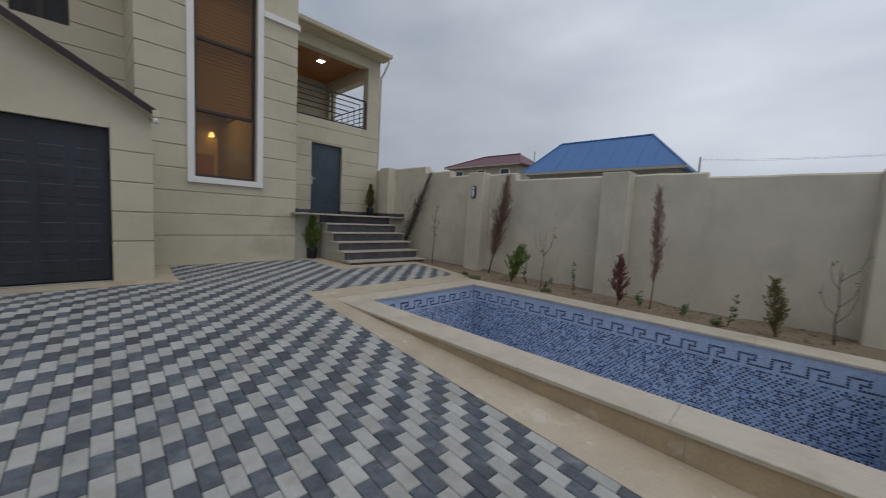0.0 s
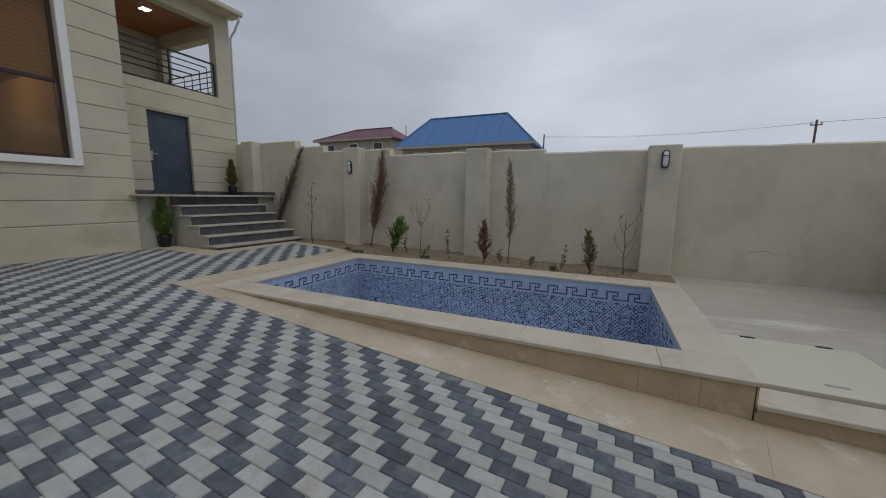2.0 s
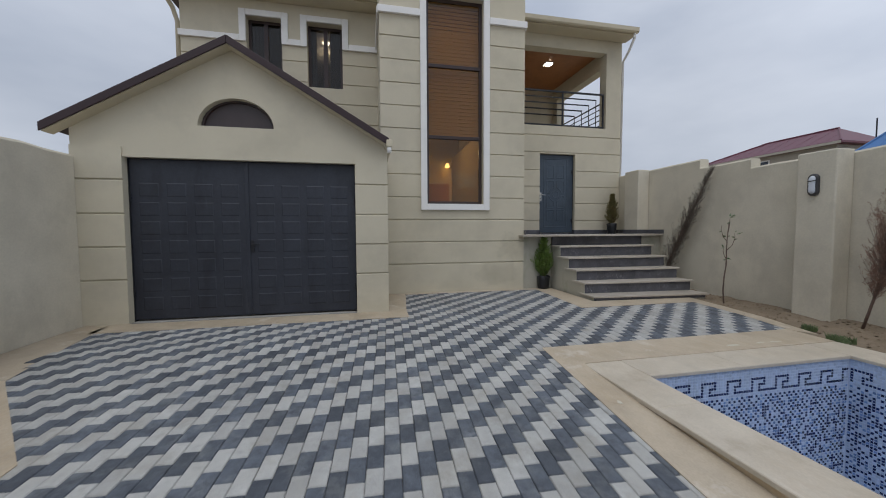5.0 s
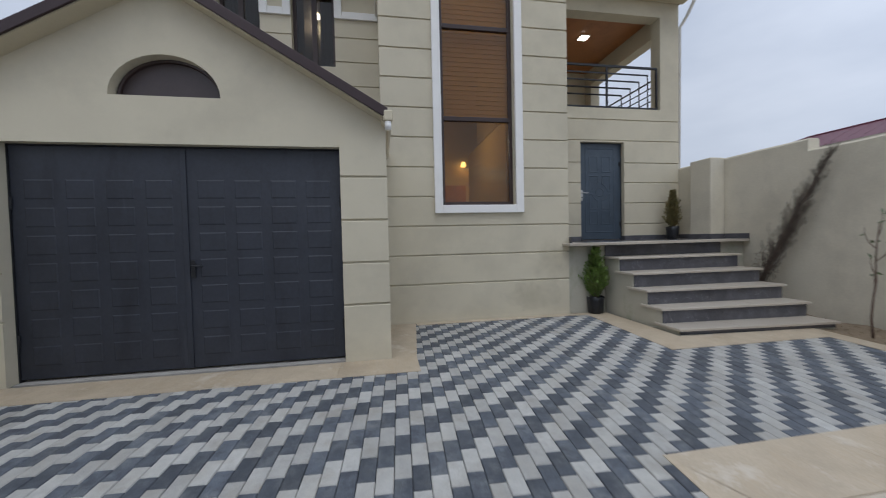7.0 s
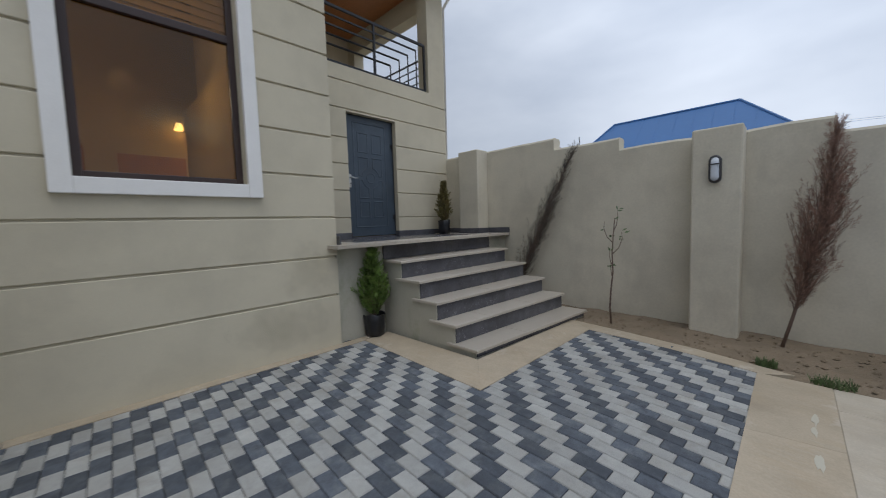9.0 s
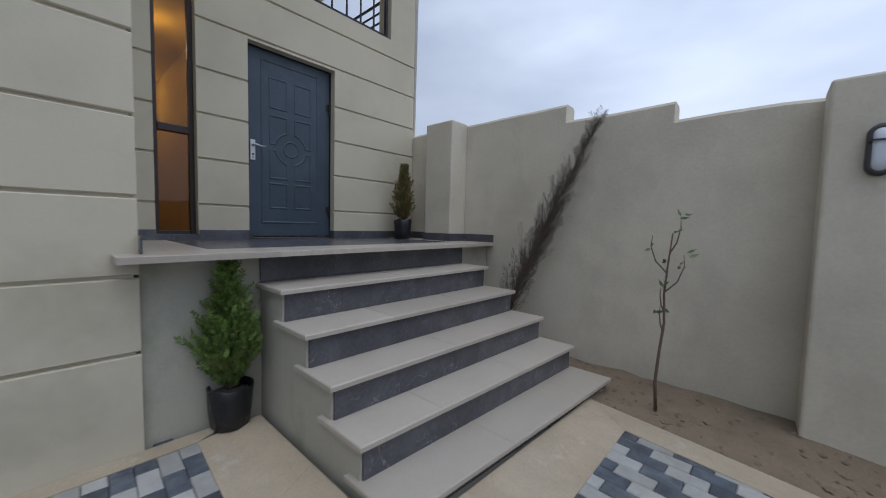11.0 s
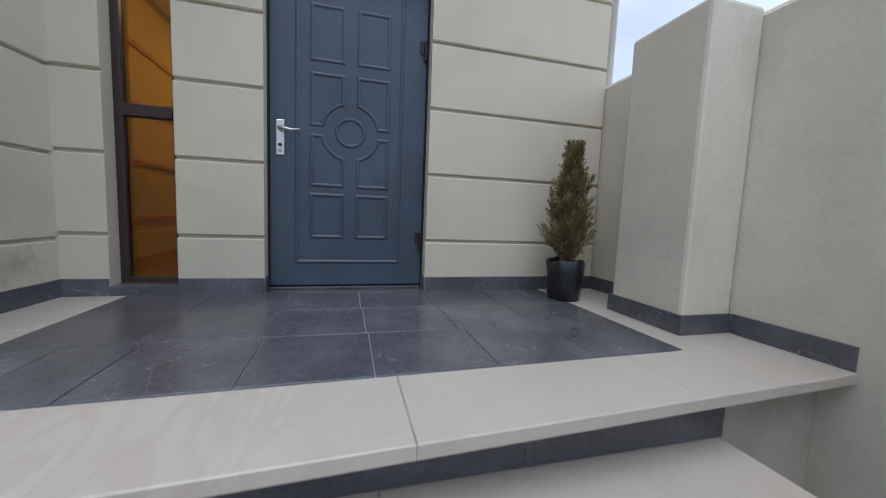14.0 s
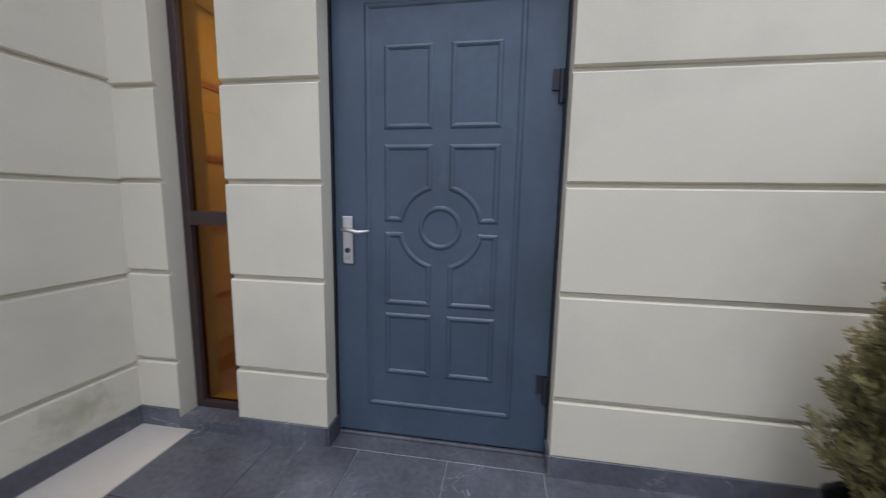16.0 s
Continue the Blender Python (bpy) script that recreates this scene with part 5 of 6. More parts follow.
for i in range(1, 5):
    z = HT - 0.155 * i
    part("bar", Geo().bar([(S0 + 0.215 * i, SYP, 4.09), (S0 + 0.215 * i, SYP, z), (S1, SYP, z)], 0.026), BLACK_METAL, srail)
ceil_lamp = thing("balcony_ceiling_lamp", (-12.3, 6.86, 6.29), "square white LED panel lamp, lit", "ceiling lamp")
part("lamp_body", Geo().box(-12.42, -12.18, 6.74, 6.98, 6.276, 6.298), WHITE_TRIM, ceil_lamp, bevel=0.004)
part("diffuser", Geo().box(-12.40, -12.20, 6.76, 6.96, 6.266, 6.2755), LED, ceil_lamp)

# ---- behind the glass ----
blind = thing("roller_blind", (TX - 0.22, 3.29, 3.3), "tan pleated window blind, lowered to the lower pane", "blind")
for i in range(36):
    z = 3.28 + i * 0.076
    part("slat", Geo().add([(TX - 0.21, T[0] + 0.01, z), (TX - 0.21, T[1] - 0.01, z), (TX - 0.225, T[1] - 0.01, z + 0.072), (TX - 0.225, T[0] + 0.01, z + 0.072),
                            (TX - 0.214, T[0] + 0.01, z), (TX - 0.214, T[1] - 0.01, z), (TX - 0.229, T[1] - 0.01, z + 0.072), (TX - 0.229, T[0] + 0.01, z + 0.072)],
                           [(0, 1, 2, 3), (7, 6, 5, 4), (0, 4, 5, 1), (2, 6, 7, 3)]), BLIND, blind)
sconce = thing("wall_sconce", (-15.84, 4.5, 3.75), "small lit wall lamp in the hall", "wall lamp")
part("shade", Geo().lathe([(0.05, 0.16), (0.10, 0.0)], (-15.75, 4.50, 3.72), 14), SHADE, sconce)
part("bracket", Geo().box(-15.845, -15.75, 4.48, 4.52, 3.86, 3.90), BLACK_METAL, sconce)
spot = thing("ceiling_spot", (-13.2, 5.45, 3.70), "small round recessed ceiling spot, lit", "ceiling lamp")
part("ring", Geo().lathe([(0.07, 0.0), (0.075, -0.012), (0.05, -0.012), (0.05, 0.0)], (-13.2, 5.45, 3.718), 16), WHITE_TRIM, spot)
part("bulb", Geo().lathe([(0.001, -0.008), (0.05, -0.008), (0.05, 0.0)], (-13.2, 5.45, 3.718), 16), BULB, spot)
pendant = thing("pendant_lamp", (-13.5, 5.0, 3.72), "small hanging lamp with a lit cream shade in the hall", "lamp")
part("shade", Geo().lathe([(0.05, 0.13), (0.12, 0.0)], (-13.5, 5.0, 3.02), 16), SHADE, pendant)
part("cord", Geo().tube([(-13.5, 5.0, 3.15), (-13.5, 5.0, 3.72)], [0.006, 0.006], 6), BLACK_METAL, pendant)
room_lamp("hall_light", (-12.2, 5.35, 3.45), 14, 0.1)
room_lamp("hall_light", (-14.4, 5.2, 3.4), 20, 0.1)
room_lamp("stair_light", (-12.6, 3.3, 3.6), 27, 0.15)
room_lamp("landing_light", (-10.4, 3.3, 5.6), 17, 0.15)
room_lamp("bedroom_light", (-12.5, 0.5, 5.9), 14, 0.1, (1.0, 0.95, 0.85))
bed_lamp = thing("bedroom_ceiling_lamp", (-11.95, 0.5, 6.1), "round lit bedroom ceiling lamp", "ceiling lamp")
part("diffuser", Geo().lathe([(0.001, -0.04), (0.075, -0.04), (0.09, 0.0), (0.001, 0.0)], (-11.95, 0.50, 6.10), 18), LED, bed_lamp)
part("bedroom_ceiling", Geo().box(-15.9, FX - 0.3, HY0 + 0.3, TY0 - 0.31, 6.12, 6.2), ROOM, house)
part("bedroom_floor", Geo().box(-15.9, FX - 0.3, HY0 + 0.3, TY0 - 0.31, 4.0, 4.1), ROOM_FLOOR, house)


# ---- bulkhead lamps on the pillars ----
def bulkhead(place, face_sign):
    """An oval outdoor lamp: dark casing, frosted glass, guard bar."""
    lamp = thing("bulkhead_lamp", place, "oval dark grey bulkhead lamp with frosted glass on a pillar", "wall lamp", "lamps on the wall pillars")
    x, y, z = place
    s = face_sign

    def oval(w, h, n=10):
        pts = [(w * math.cos(a), h + w * math.sin(a)) for a in [math.pi * i / n for i in range(n + 1)]]
        return pts + [(-px, -pz) for px, pz in pts]
    o, i_ = oval(0.062, 0.10), oval(0.042, 0.095)
    k = len(o)
    body = Geo()
    rings = [(0.002, 1.0, o), (0.045, 1.0, o), (0.06, 0.90, o)]
    body.add([(x + px * f, y + s * d, z + pz * f) for d, f, ring in rings for px, pz in ring] + [(x + px, y + s * 0.06, z + pz) for px, pz in i_] + [(x + px, y + s * 0.05, z + pz) for px, pz in i_],
             [(r * k + j, r * k + (j + 1) % k, (r + 1) * k + (j + 1) % k, (r + 1) * k + j) for r in range(4) for j in range(k)])
    part("casing", body, LAMP_BODY, lamp)
    gl = Geo()
    gl.add([(x + px * f, y + s * d, z + pz * f) for d, f in ((0.05, 1.0), (0.072, 0.9), (0.080, 0.6)) for px, pz in i_],
           [(r * k + j, r * k + (j + 1) % k, (r + 1) * k + (j + 1) % k, (r + 1) * k + j) for r in range(2) for j in range(k)] + [tuple(range(2 * k, 3 * k))])
    part("lens", gl, LAMP_GLASS, lamp, "frosted pale glass", smooth=True)
    part("guard", Geo().bar([(x - 0.06, y + s * 0.05, z + 0.055), (x - 0.04, y + s * 0.085, z + 0.055), (x + 0.04, y + s * 0.085, z + 0.055), (x + 0.06, y + s * 0.05, z + 0.055)], 0.012), LAMP_BODY, lamp)
    return lamp


bulkhead((-6.28, 8.02, 1.945), -1)
bulkhead((0.66, 8.02, 1.945), -1)
bulkhead((-6.09, -2.08, 1.92), 1)


# ---- plants ----
def spray(g, p, way, length, rng, w=0.006, n=5, droop=0.0, fan=0.5):
    """A flat sprig: short scale-leaf shoots to both sides of a twig."""
    way = way.normalized()
    side = way.cross(Vector((rng.uniform(-1, 1), rng.uniform(-1, 1), rng.uniform(-1, 1)))).normalized()
    nrm = way.cross(side)
    for i in range(n):
        t = (i + 0.4) / n
        base = p + way * length * t + Vector((0, 0, -droop * t * t))
        for s in (-1, 1):
            if rng.random() < 0.12:
                continue
            d = (way * (0.75 + 0.3 * rng.random()) + side * s * (fan + 0.35 * rng.random()) + nrm * rng.uniform(-0.25, 0.25)).normalized()
            l = length * (0.5 - 0.28 * t) * rng.uniform(0.7, 1.25)
            tip, mid = base + d * l, base + d * l * 0.5
            q = d.cross(nrm).normalized() * w * rng.uniform(0.7, 1.3)
            g.add([base, mid + q, tip, mid - q], [(0, 1, 2, 3)])
    tip = p + way * length
    q = side * w
    g.add([p + way * length * 0.5, p + way * length * 0.78 + q, tip + way * length * 0.12, p + way * length * 0.78 - q], [(0, 1, 2, 3)])


def conifer(name, base, top, radius, bare, mat, label, seed, count=150, dense=1.0, rise=0.9, twist=0.0, stem=0.012, sprig=0.11, w=0.006, shape=0.5, category="shrub"):
    """A slender conifer: a tapered stem from base to top, rising branches, and sprays of scale leaves."""
    rng = random.Random(seed)
    ob = thing(name, base, label, category)
    b, t = Vector(base), Vector(top)
    axis = t - b
    n = 9
    bend = Vector((rng.uniform(-1, 1), rng.uniform(-0.4, 0.4), 0)) * axis.length * 0.025
    spine = [b + axis * (i / n) + bend * math.sin(math.pi * i / n) for i in range(n + 1)]
    part("trunk", Geo().tube(spine, [stem * (1 - 0.85 * i / n) for i in range(n + 1)], 7), BARK, ob, smooth=True)
    twigs, crown = Geo(), Geo()
    up = axis.normalized()
    for i in range(count):
        f = bare + (1 - bare) * (i + rng.random()) / count
        f = min(f, 0.995)
        k = f * n
        p = spine[int(k)].lerp(spine[min(int(k) + 1, n)], k - int(k))
        g = (f - bare) / (1 - bare)
        prof = (0.45 + 0.55 * min(1, g / max(0.05, shape))) if g < shape else (1 - ((g - shape) / (1 - shape)) ** 1.3)
        reach = radius * max(0.12, prof) * rng.uniform(0.45, 1.2)
        a = rng.uniform(0, 2 * math.pi)
        out = Vector((math.cos(a), math.sin(a), 0))
        way = (out + up * rise * rng.uniform(0.7, 1.4)).normalized()
        mid = p + way * reach * 0.5 + Vector((0, 0, 0.02 * reach))
        tip = p + way * reach + up * reach * 0.25
        twigs.tube([p, mid, tip], [stem * 0.22, stem * 0.15, stem * 0.07], 3, False)
        steps = max(2, int(reach / 0.045 * dense))
        for j in range(steps):
            t0 = (j + 0.6) / steps
            q = p.lerp(mid, t0 * 2) if t0 < 0.5 else mid.lerp(tip, t0 * 2 - 1)
            d = (way * 0.7 + Vector((rng.uniform(-1, 1), rng.uniform(-1, 1), rng.uniform(-0.2, 1))) * 0.6 + up * 0.35)
            spray(crown, q, d, sprig * rng.uniform(0.55, 1.15), rng, w)
    part("branch_mass", twigs, BARK, ob, kind="stuff")
    part("foliage", crown, mat, ob, kind="stuff")
    return ob


def potted(base, height, radius, mat, label, seed, pot_r=0.15, pot_h=0.27, sprig=0.09):
    """A young thuja in a soft black nursery bag."""
    rng = random.Random(seed)
    x, y, z = base
    bag = thing("nursery_pot", base, "crumpled black plastic nursery bag filled with soil", "plant pot", "potted thujas at the entrance")
    g = Geo()
    n = 26
    prof = [(0.001, 0.002), (0.80, 0.0), (0.90, 0.03), (0.97, 0.35), (1.02, 0.7), (1.08, 1.0), (1.0, 1.03), (0.95, 0.97), (0.93, 0.86)]
    vs = []
    for ri, (r, h) in enumerate(prof):
        for j in range(n):
            a = 2 * math.pi * j / n
            wob = 1 + 0.05 * math.sin(3 * a + seed) + 0.03 * math.sin(7 * a + 2 * seed + ri) + rng.uniform(-0.012, 0.012)
            lift = (0.05 * math.sin(2 * a + seed) + 0.03 * math.sin(5 * a)) * (h > 0.8)
            vs.append((x + pot_r * r * wob * math.cos(a), y + pot_r * r * wob * math.sin(a), z + pot_h * (h + lift)))
    g.add(vs, [(i * n + j, i * n + (j + 1) % n, (i + 1) * n + (j + 1) % n, (i + 1) * n + j) for i in range(len(prof) - 1) for j in range(n)])
    part("bag", g, POT, bag, smooth=True)
    part("soil", Geo().lathe([(pot_r * 0.95, 0.0), (pot_r * 0.5, 0.015), (0.001, 0.02)], (x, y, z + pot_h * 0.84), 18), DARK_SOIL, bag)
    p = conifer("potted_thuja", (x, y, z + pot_h * 0.84), (x + 0.02, y - 0.01, z + height), radius, 0.02, mat, label, seed, 420, 1.6, 0.75, 0, 0.013, sprig, 0.0048, 0.06)
    return p


potted((-9.41, 5.27, 0.008), 1.07, 0.25, NEEDLE_GREEN, "young fresh green thuja in a black nursery bag by the steps", 3, 0.13, 0.27)
potted((-10.66, 7.90, PZ + 0.001), 0.98, 0.18, NEEDLE_OLIVE, "young yellowing thuja in a black nursery bag by the door", 8, 0.118, 0.26)
S = soil_z
conifer("cypress", (-9.12, 7.97, S(-9.1)), (-8.10, 8.20, 2.46), 0.34, 0.08, NEEDLE_GREY, "dead grey-brown cypress leaning on the boundary wall", 21, 230, 1.0, 1.7, 0, 0.022, 0.15, 0.0024, 0.22, "tree")
conifer("cypress", (-5.65, 7.98, S(-5.7)), (-5.32, 8.05, 2.24), 0.44, 0.17, NEEDLE_DRY, "withered brown cypress leaning by the boundary wall", 22, 280, 1.0, 1.6, 0, 0.018, 0.13, 0.0026, 0.25, "tree")
conifer("cypress", (-1.99, 7.58, S(-2)), (-2.04, 7.62, 1.86), 0.20, 0.22, NEEDLE_DRY, "withered slender light brown cypress in the bed", 23, 150, 0.9, 1.7, 0, 0.012, 0.13, 0.003, 0.3, "tree")
conifer("thuja_shrub", (-4.70, 7.48, S(-4.7)), (-4.47, 7.48, 0.70), 0.30, 0.02, NEEDLE_GREEN, "bushy green thuja shrub leaning in the bed", 24, 110, 1.4, 1.0, 0, 0.014, 0.10, 0.006, 0.3)
conifer("thuja_shrub", (-2.44, 7.40, S(-2.4)), (-2.45, 7.40, 0.74), 0.22, 0.06, NEEDLE_RUST, "rust-red withered thuja shrub in the bed", 25, 100, 1.3, 1.0, 0, 0.012, 0.09, 0.006, 0.3)
conifer("thuja_shrub", (-0.42, 7.45, S(-0.4)), (-0.50, 7.45, 0.62), 0.17, 0.02, NEEDLE_OLIVE, "small olive green thuja shrub in the bed", 26, 110, 1.3, 1.0, 0, 0.012, 0.085, 0.006, 0.3)


def sapling(base, height, limbs, label, seed, spread=0.28, leaves=0, fork=0.5, stem=0.010):
    """A thin bare young tree with a few rising limbs and some leaves."""
    rng = random.Random(seed)
    ob = thing("sapling", base, label, "sapling", "saplings in the bed")
    b = Vector(base)
    lean = Vector((rng.uniform(-0.04, 0.04), rng.uniform(-0.03, 0.03), 0))
    spine = [b + Vector((0, 0, height * i / 6)) + lean * (i / 6) + Vector((0.012 * math.sin(i * 2.1 + seed), 0.01 * math.cos(i * 1.7), 0)) for i in range(7)]
    part("trunk", Geo().tube(spine, [stem * (1 - 0.1 * i) for i in range(7)], 7), BARK, ob, smooth=True)
    twig, leaf = Geo(), Geo()
    tips = []
    for i in range(limbs):
        f = fork + (1 - fork) * i / limbs
        p = spine[int(f * 6)].lerp(spine[min(6, int(f * 6) + 1)], f * 6 % 1)
        a = i * 2.4 + seed
        d = Vector((math.cos(a), math.sin(a) * 0.5, 0))
        l = spread * rng.uniform(0.7, 1.2)
        path = [p, p + d * l * 0.5 + Vector((0, 0, l * 0.5)), p + d * l * 0.75 + Vector((0, 0, l * 1.2)), p + d * l * 0.7 + Vector((0, 0, l * 1.7))]
        twig.tube(path, [stem * 0.5, stem * 0.4, stem * 0.3, stem * 0.15], 5, False)
        tips += path[2:]
    for i in range(leaves):
        p = rng.choice(tips + spine[3:]) + Vector((rng.uniform(-0.03, 0.03), rng.uniform(-0.03, 0.03), rng.uniform(-0.03, 0.03)))
        d = Vector((rng.uniform(-1, 1), rng.uniform(-1, 1), rng.uniform(-0.6, 0.8))).normalized()
        s = d.orthogonal().normalized()
        l, w = rng.uniform(0.05, 0.09), rng.uniform(0.013, 0.020)
        leaf.add([p, p + d * l * 0.4 + s * w, p + d * l, p + d * l * 0.4 - s * w], [(0, 1, 2, 3)])
    part("branch_mass", twig, BARK, ob, kind="stuff")
    if leaves:
        part("leaves", leaf, LEAF, ob, kind="stuff")
    return ob


sapling((-7.36, 7.70, S(-7.3)), 1.42, 5, "thin young sapling with a few green leaves", 2, 0.16, 26, 0.45, 0.014)
sapling((-4.02, 7.60, S(-4.05)), 0.72, 6, "thin bare branching sapling", 5, 0.30, 6, 0.85)
sapling((0.12, 7.60, S(0.1)), 0.95, 6, "thin bare sapling with long limbs", 7, 0.30, 8, 0.3, 0.012)


def weed(base, height, seed, label="small leafy green weed"):
    """A leafy stalk."""
    rng = random.Random(seed)
    ob = thing("weed", base, label, "weed", "weeds in the bed")
    b = Vector(base)
    stalk, leaf = Geo(), Geo()
    for s in range(2):
        top = b + Vector((rng.uniform(-0.1, 0.14), rng.uniform(-0.05, 0.05), height * (1 - 0.35 * s)))
        pts = [b.lerp(top, i / 5) + Vector((0.012 * math.sin(i * 2 + seed), 0, 0)) for i in range(6)]
        stalk.tube(pts, [0.005 - 0.0007 * i for i in range(6)], 5)
        for i in range(22):
            f = rng.uniform(0.2, 1)
            p = b.lerp(top, f)
            d = Vector((rng.uniform(-1, 1), rng.uniform(-1, 1), rng.uniform(-0.1, 0.7))).normalized()
            q = d.orthogonal().normalized()
            l, w = rng.uniform(0.04, 0.08), rng.uniform(0.012, 0.02)
            leaf.add([p, p + d * l * 0.5 + q * w, p + d * l, p + d * l * 0.5 - q * w], [(0, 1, 2, 3)])
    part("stalk", stalk, BARK, ob)
    part("leaves", leaf, LEAF, ob, kind="stuff")


for wx, wy, wh, ws in ((-4.28, 7.45, 0.42, 1), (-3.86, 7.45, 0.22, 2), (-3.28, 7.5, 0.62, 3), (-2.08, 7.42, 0.32, 4), (-1.50, 7.45, 0.25, 5), (-0.95, 7.42, 0.48, 6), (-1.02, 7.3, 0.12, 7)):
    weed((wx, wy, S(wx)), wh, ws)


def tuft(base, radius, seed):
    rng = random.Random(seed)
    g = Geo()
    b = Vector(base)
    for i in range(150):
        a, r = rng.uniform(0, 6.283), radius * math.sqrt(rng.random())
        p = b + Vector((r * math.cos(a), 0.6 * r * math.sin(a), 0))
        d = Vector((rng.uniform(-0.6, 0.6), rng.uniform(-0.6, 0.6), 1)).normalized()
        l = rng.uniform(0.03, 0.09)
        q = d.orthogonal().normalized() * 0.006
        g.add([p - q, p + q, p + d * l + q * 0.3, p + d * l - q * 0.3], [(0, 1, 2, 3)])
    tagged(part("grass_tuft", g, LEAF), "small green grass tuft at the bed's edge", "grass", kind="stuff")


tuft((-5.32, 7.02, S(-5.3)), 0.14, 1)
tuft((-5.75, 7.20, S(-5.7)), 0.08, 2)
tuft((-3.7, 7.2, S(-3.7)), 0.10, 3)

# clods and pebbles in the bed
clods = Geo()
crng = random.Random(77)
for i in range(800):
    x = crng.uniform(-9.2, 0.35)
    y = crng.uniform(bed_edge(x) + 0.05, 8.3)
    r = crng.uniform(0.007, 0.034)
    z = S(x) + 0.035 * noise.noise((x * 2.1, y * 2.1, 0)) + 0.005
    vs = [(x + r * a * crng.uniform(0.7, 1.2), y + r * b * crng.uniform(0.7, 1.2), z + r * c * 0.6) for a, b, c in ((1, 0, 0), (0, 1, 0), (-1, 0, 0), (0, -1, 0), (0.2, 0.1, 1), (0, 0, -1))]
    clods.add(vs, [(0, 1, 4), (1, 2, 4), (2, 3, 4), (3, 0, 4), (1, 0, 5), (2, 1, 5), (3, 2, 5), (0, 3, 5)])
tagged(part("soil_clods", clods, SOIL), "loose soil clods and pebbles in the bed", "soil", kind="stuff")


# ---- beyond the wall ----
def hip_house(label, x0, x1, y0, y1, eave, rx0, rx1, ridge_z, roof_mat, over=0.5, seams=0):
    """A far house: walls, hip roof with seams, windows."""
    h = thing("neighbour_house", ((x0 + x1) / 2, (y0 + y1) / 2, -0.62), label, "house")
    ym = (y0 + y1) / 2
    part("wall", Geo().box(x0 + over, x1 - over, y0 + over, y1 - over, -0.62, eave), FAR_STONE, h)
    g = Geo().add([(x0, y0, eave), (x1, y0, eave), (x1, y1, eave), (x0, y1, eave), (rx0, ym, ridge_z), (rx1, ym, ridge_z), (x0, y0, eave - 0.14), (x1, y0, eave - 0.14), (x1, y1, eave - 0.14), (x0, y1, eave - 0.14)],
                  [(0, 1, 5, 4), (1, 2, 5), (2, 3, 4, 5), (3, 0, 4), (0, 6, 7, 1), (1, 7, 8, 2), (2, 8, 9, 3), (3, 9, 6, 0), (6, 9, 8, 7)])
    rf = part("roof", g, roof_mat, h)
    part("eave_board", Geo().box(x0 - 0.02, x1 + 0.02, y0 - 0.03, y0 - 0.001, eave - 0.2, eave - 0.02), FAR_STONE, h)
    part("ridge_cap", Geo().tube([(x0, y0, eave), (rx0, ym, ridge_z + 0.03), (rx1, ym, ridge_z + 0.03), (x1, y0, eave)], 0.07, 6), roof_mat, rf)
    n = int((x1 - x0) / 0.9)
    for i in range(1, n):
        x = x0 + (x1 - x0) * i / n
        f = min(1, (x - x0) / (rx0 - x0), (x1 - x) / (x1 - rx1))
        a, b = Vector((x, y0, eave + 0.02)), Vector((x, y0 + (ym - y0) * f, eave + (ridge_z - eave) * f + 0.02))
        part("seam", Geo().tube([a, b], 0.006, 4), roof_mat, rf)
    k = int((x1 - x0) / 3)
    for i in range(k):
        x = x0 + over + (x1 - x0 - 2 * over) * (i + 0.5) / k
        w = part("window", Geo().box(x - 0.6, x + 0.6, y0 + over - 0.04, y0 + over - 0.001, eave - 1.75, eave - 0.45), WHITE_TRIM, h)
        part("pane", Geo().box(x - 0.52, x + 0.52, y0 + over - 0.05, y0 + over - 0.041, eave - 1.67, eave - 0.53), FAR_GLASS, w)
    return h


hip_house("pale stone house with a blue sheet metal hip roof", -16.8, -5.25, 27.0, 33.0, 5.28, -14.9, -8.0, 7.95, BLUE_ROOF)
hip_house("pale stone house with a maroon sheet metal hip roof", -31.5, -20.8, 33.0, 39.0, 7.35, -27.6, -22.7, 8.8, RED_ROOF)


def pole(x, y, z0, z1, r, label, cross=False):
    ob = thing("utility_pole" if cross else "roof_mast", (x, y, z0), label, "pole")
    part("shaft", Geo().tube([(x, y, z0), (x, y, z1)], [r * 1.3, r], 8), BARK if cross else BLACK_METAL, ob)
    if cross:
        part("crossarm", Geo().bar([(x - 0.28, y, z1 - 0.3), (x + 0.28, y, z1 - 0.3)], 0.06), BARK, ob)
        for dx in (-0.24, 0.24):
            part("insulator", Geo().lathe([(0.05, 0.0), (0.07, 0.06), (0.04, 0.16), (0.001, 0.18)], (x + dx, y, z1 - 0.28), 8), LAMP_GLASS, ob)
    return ob


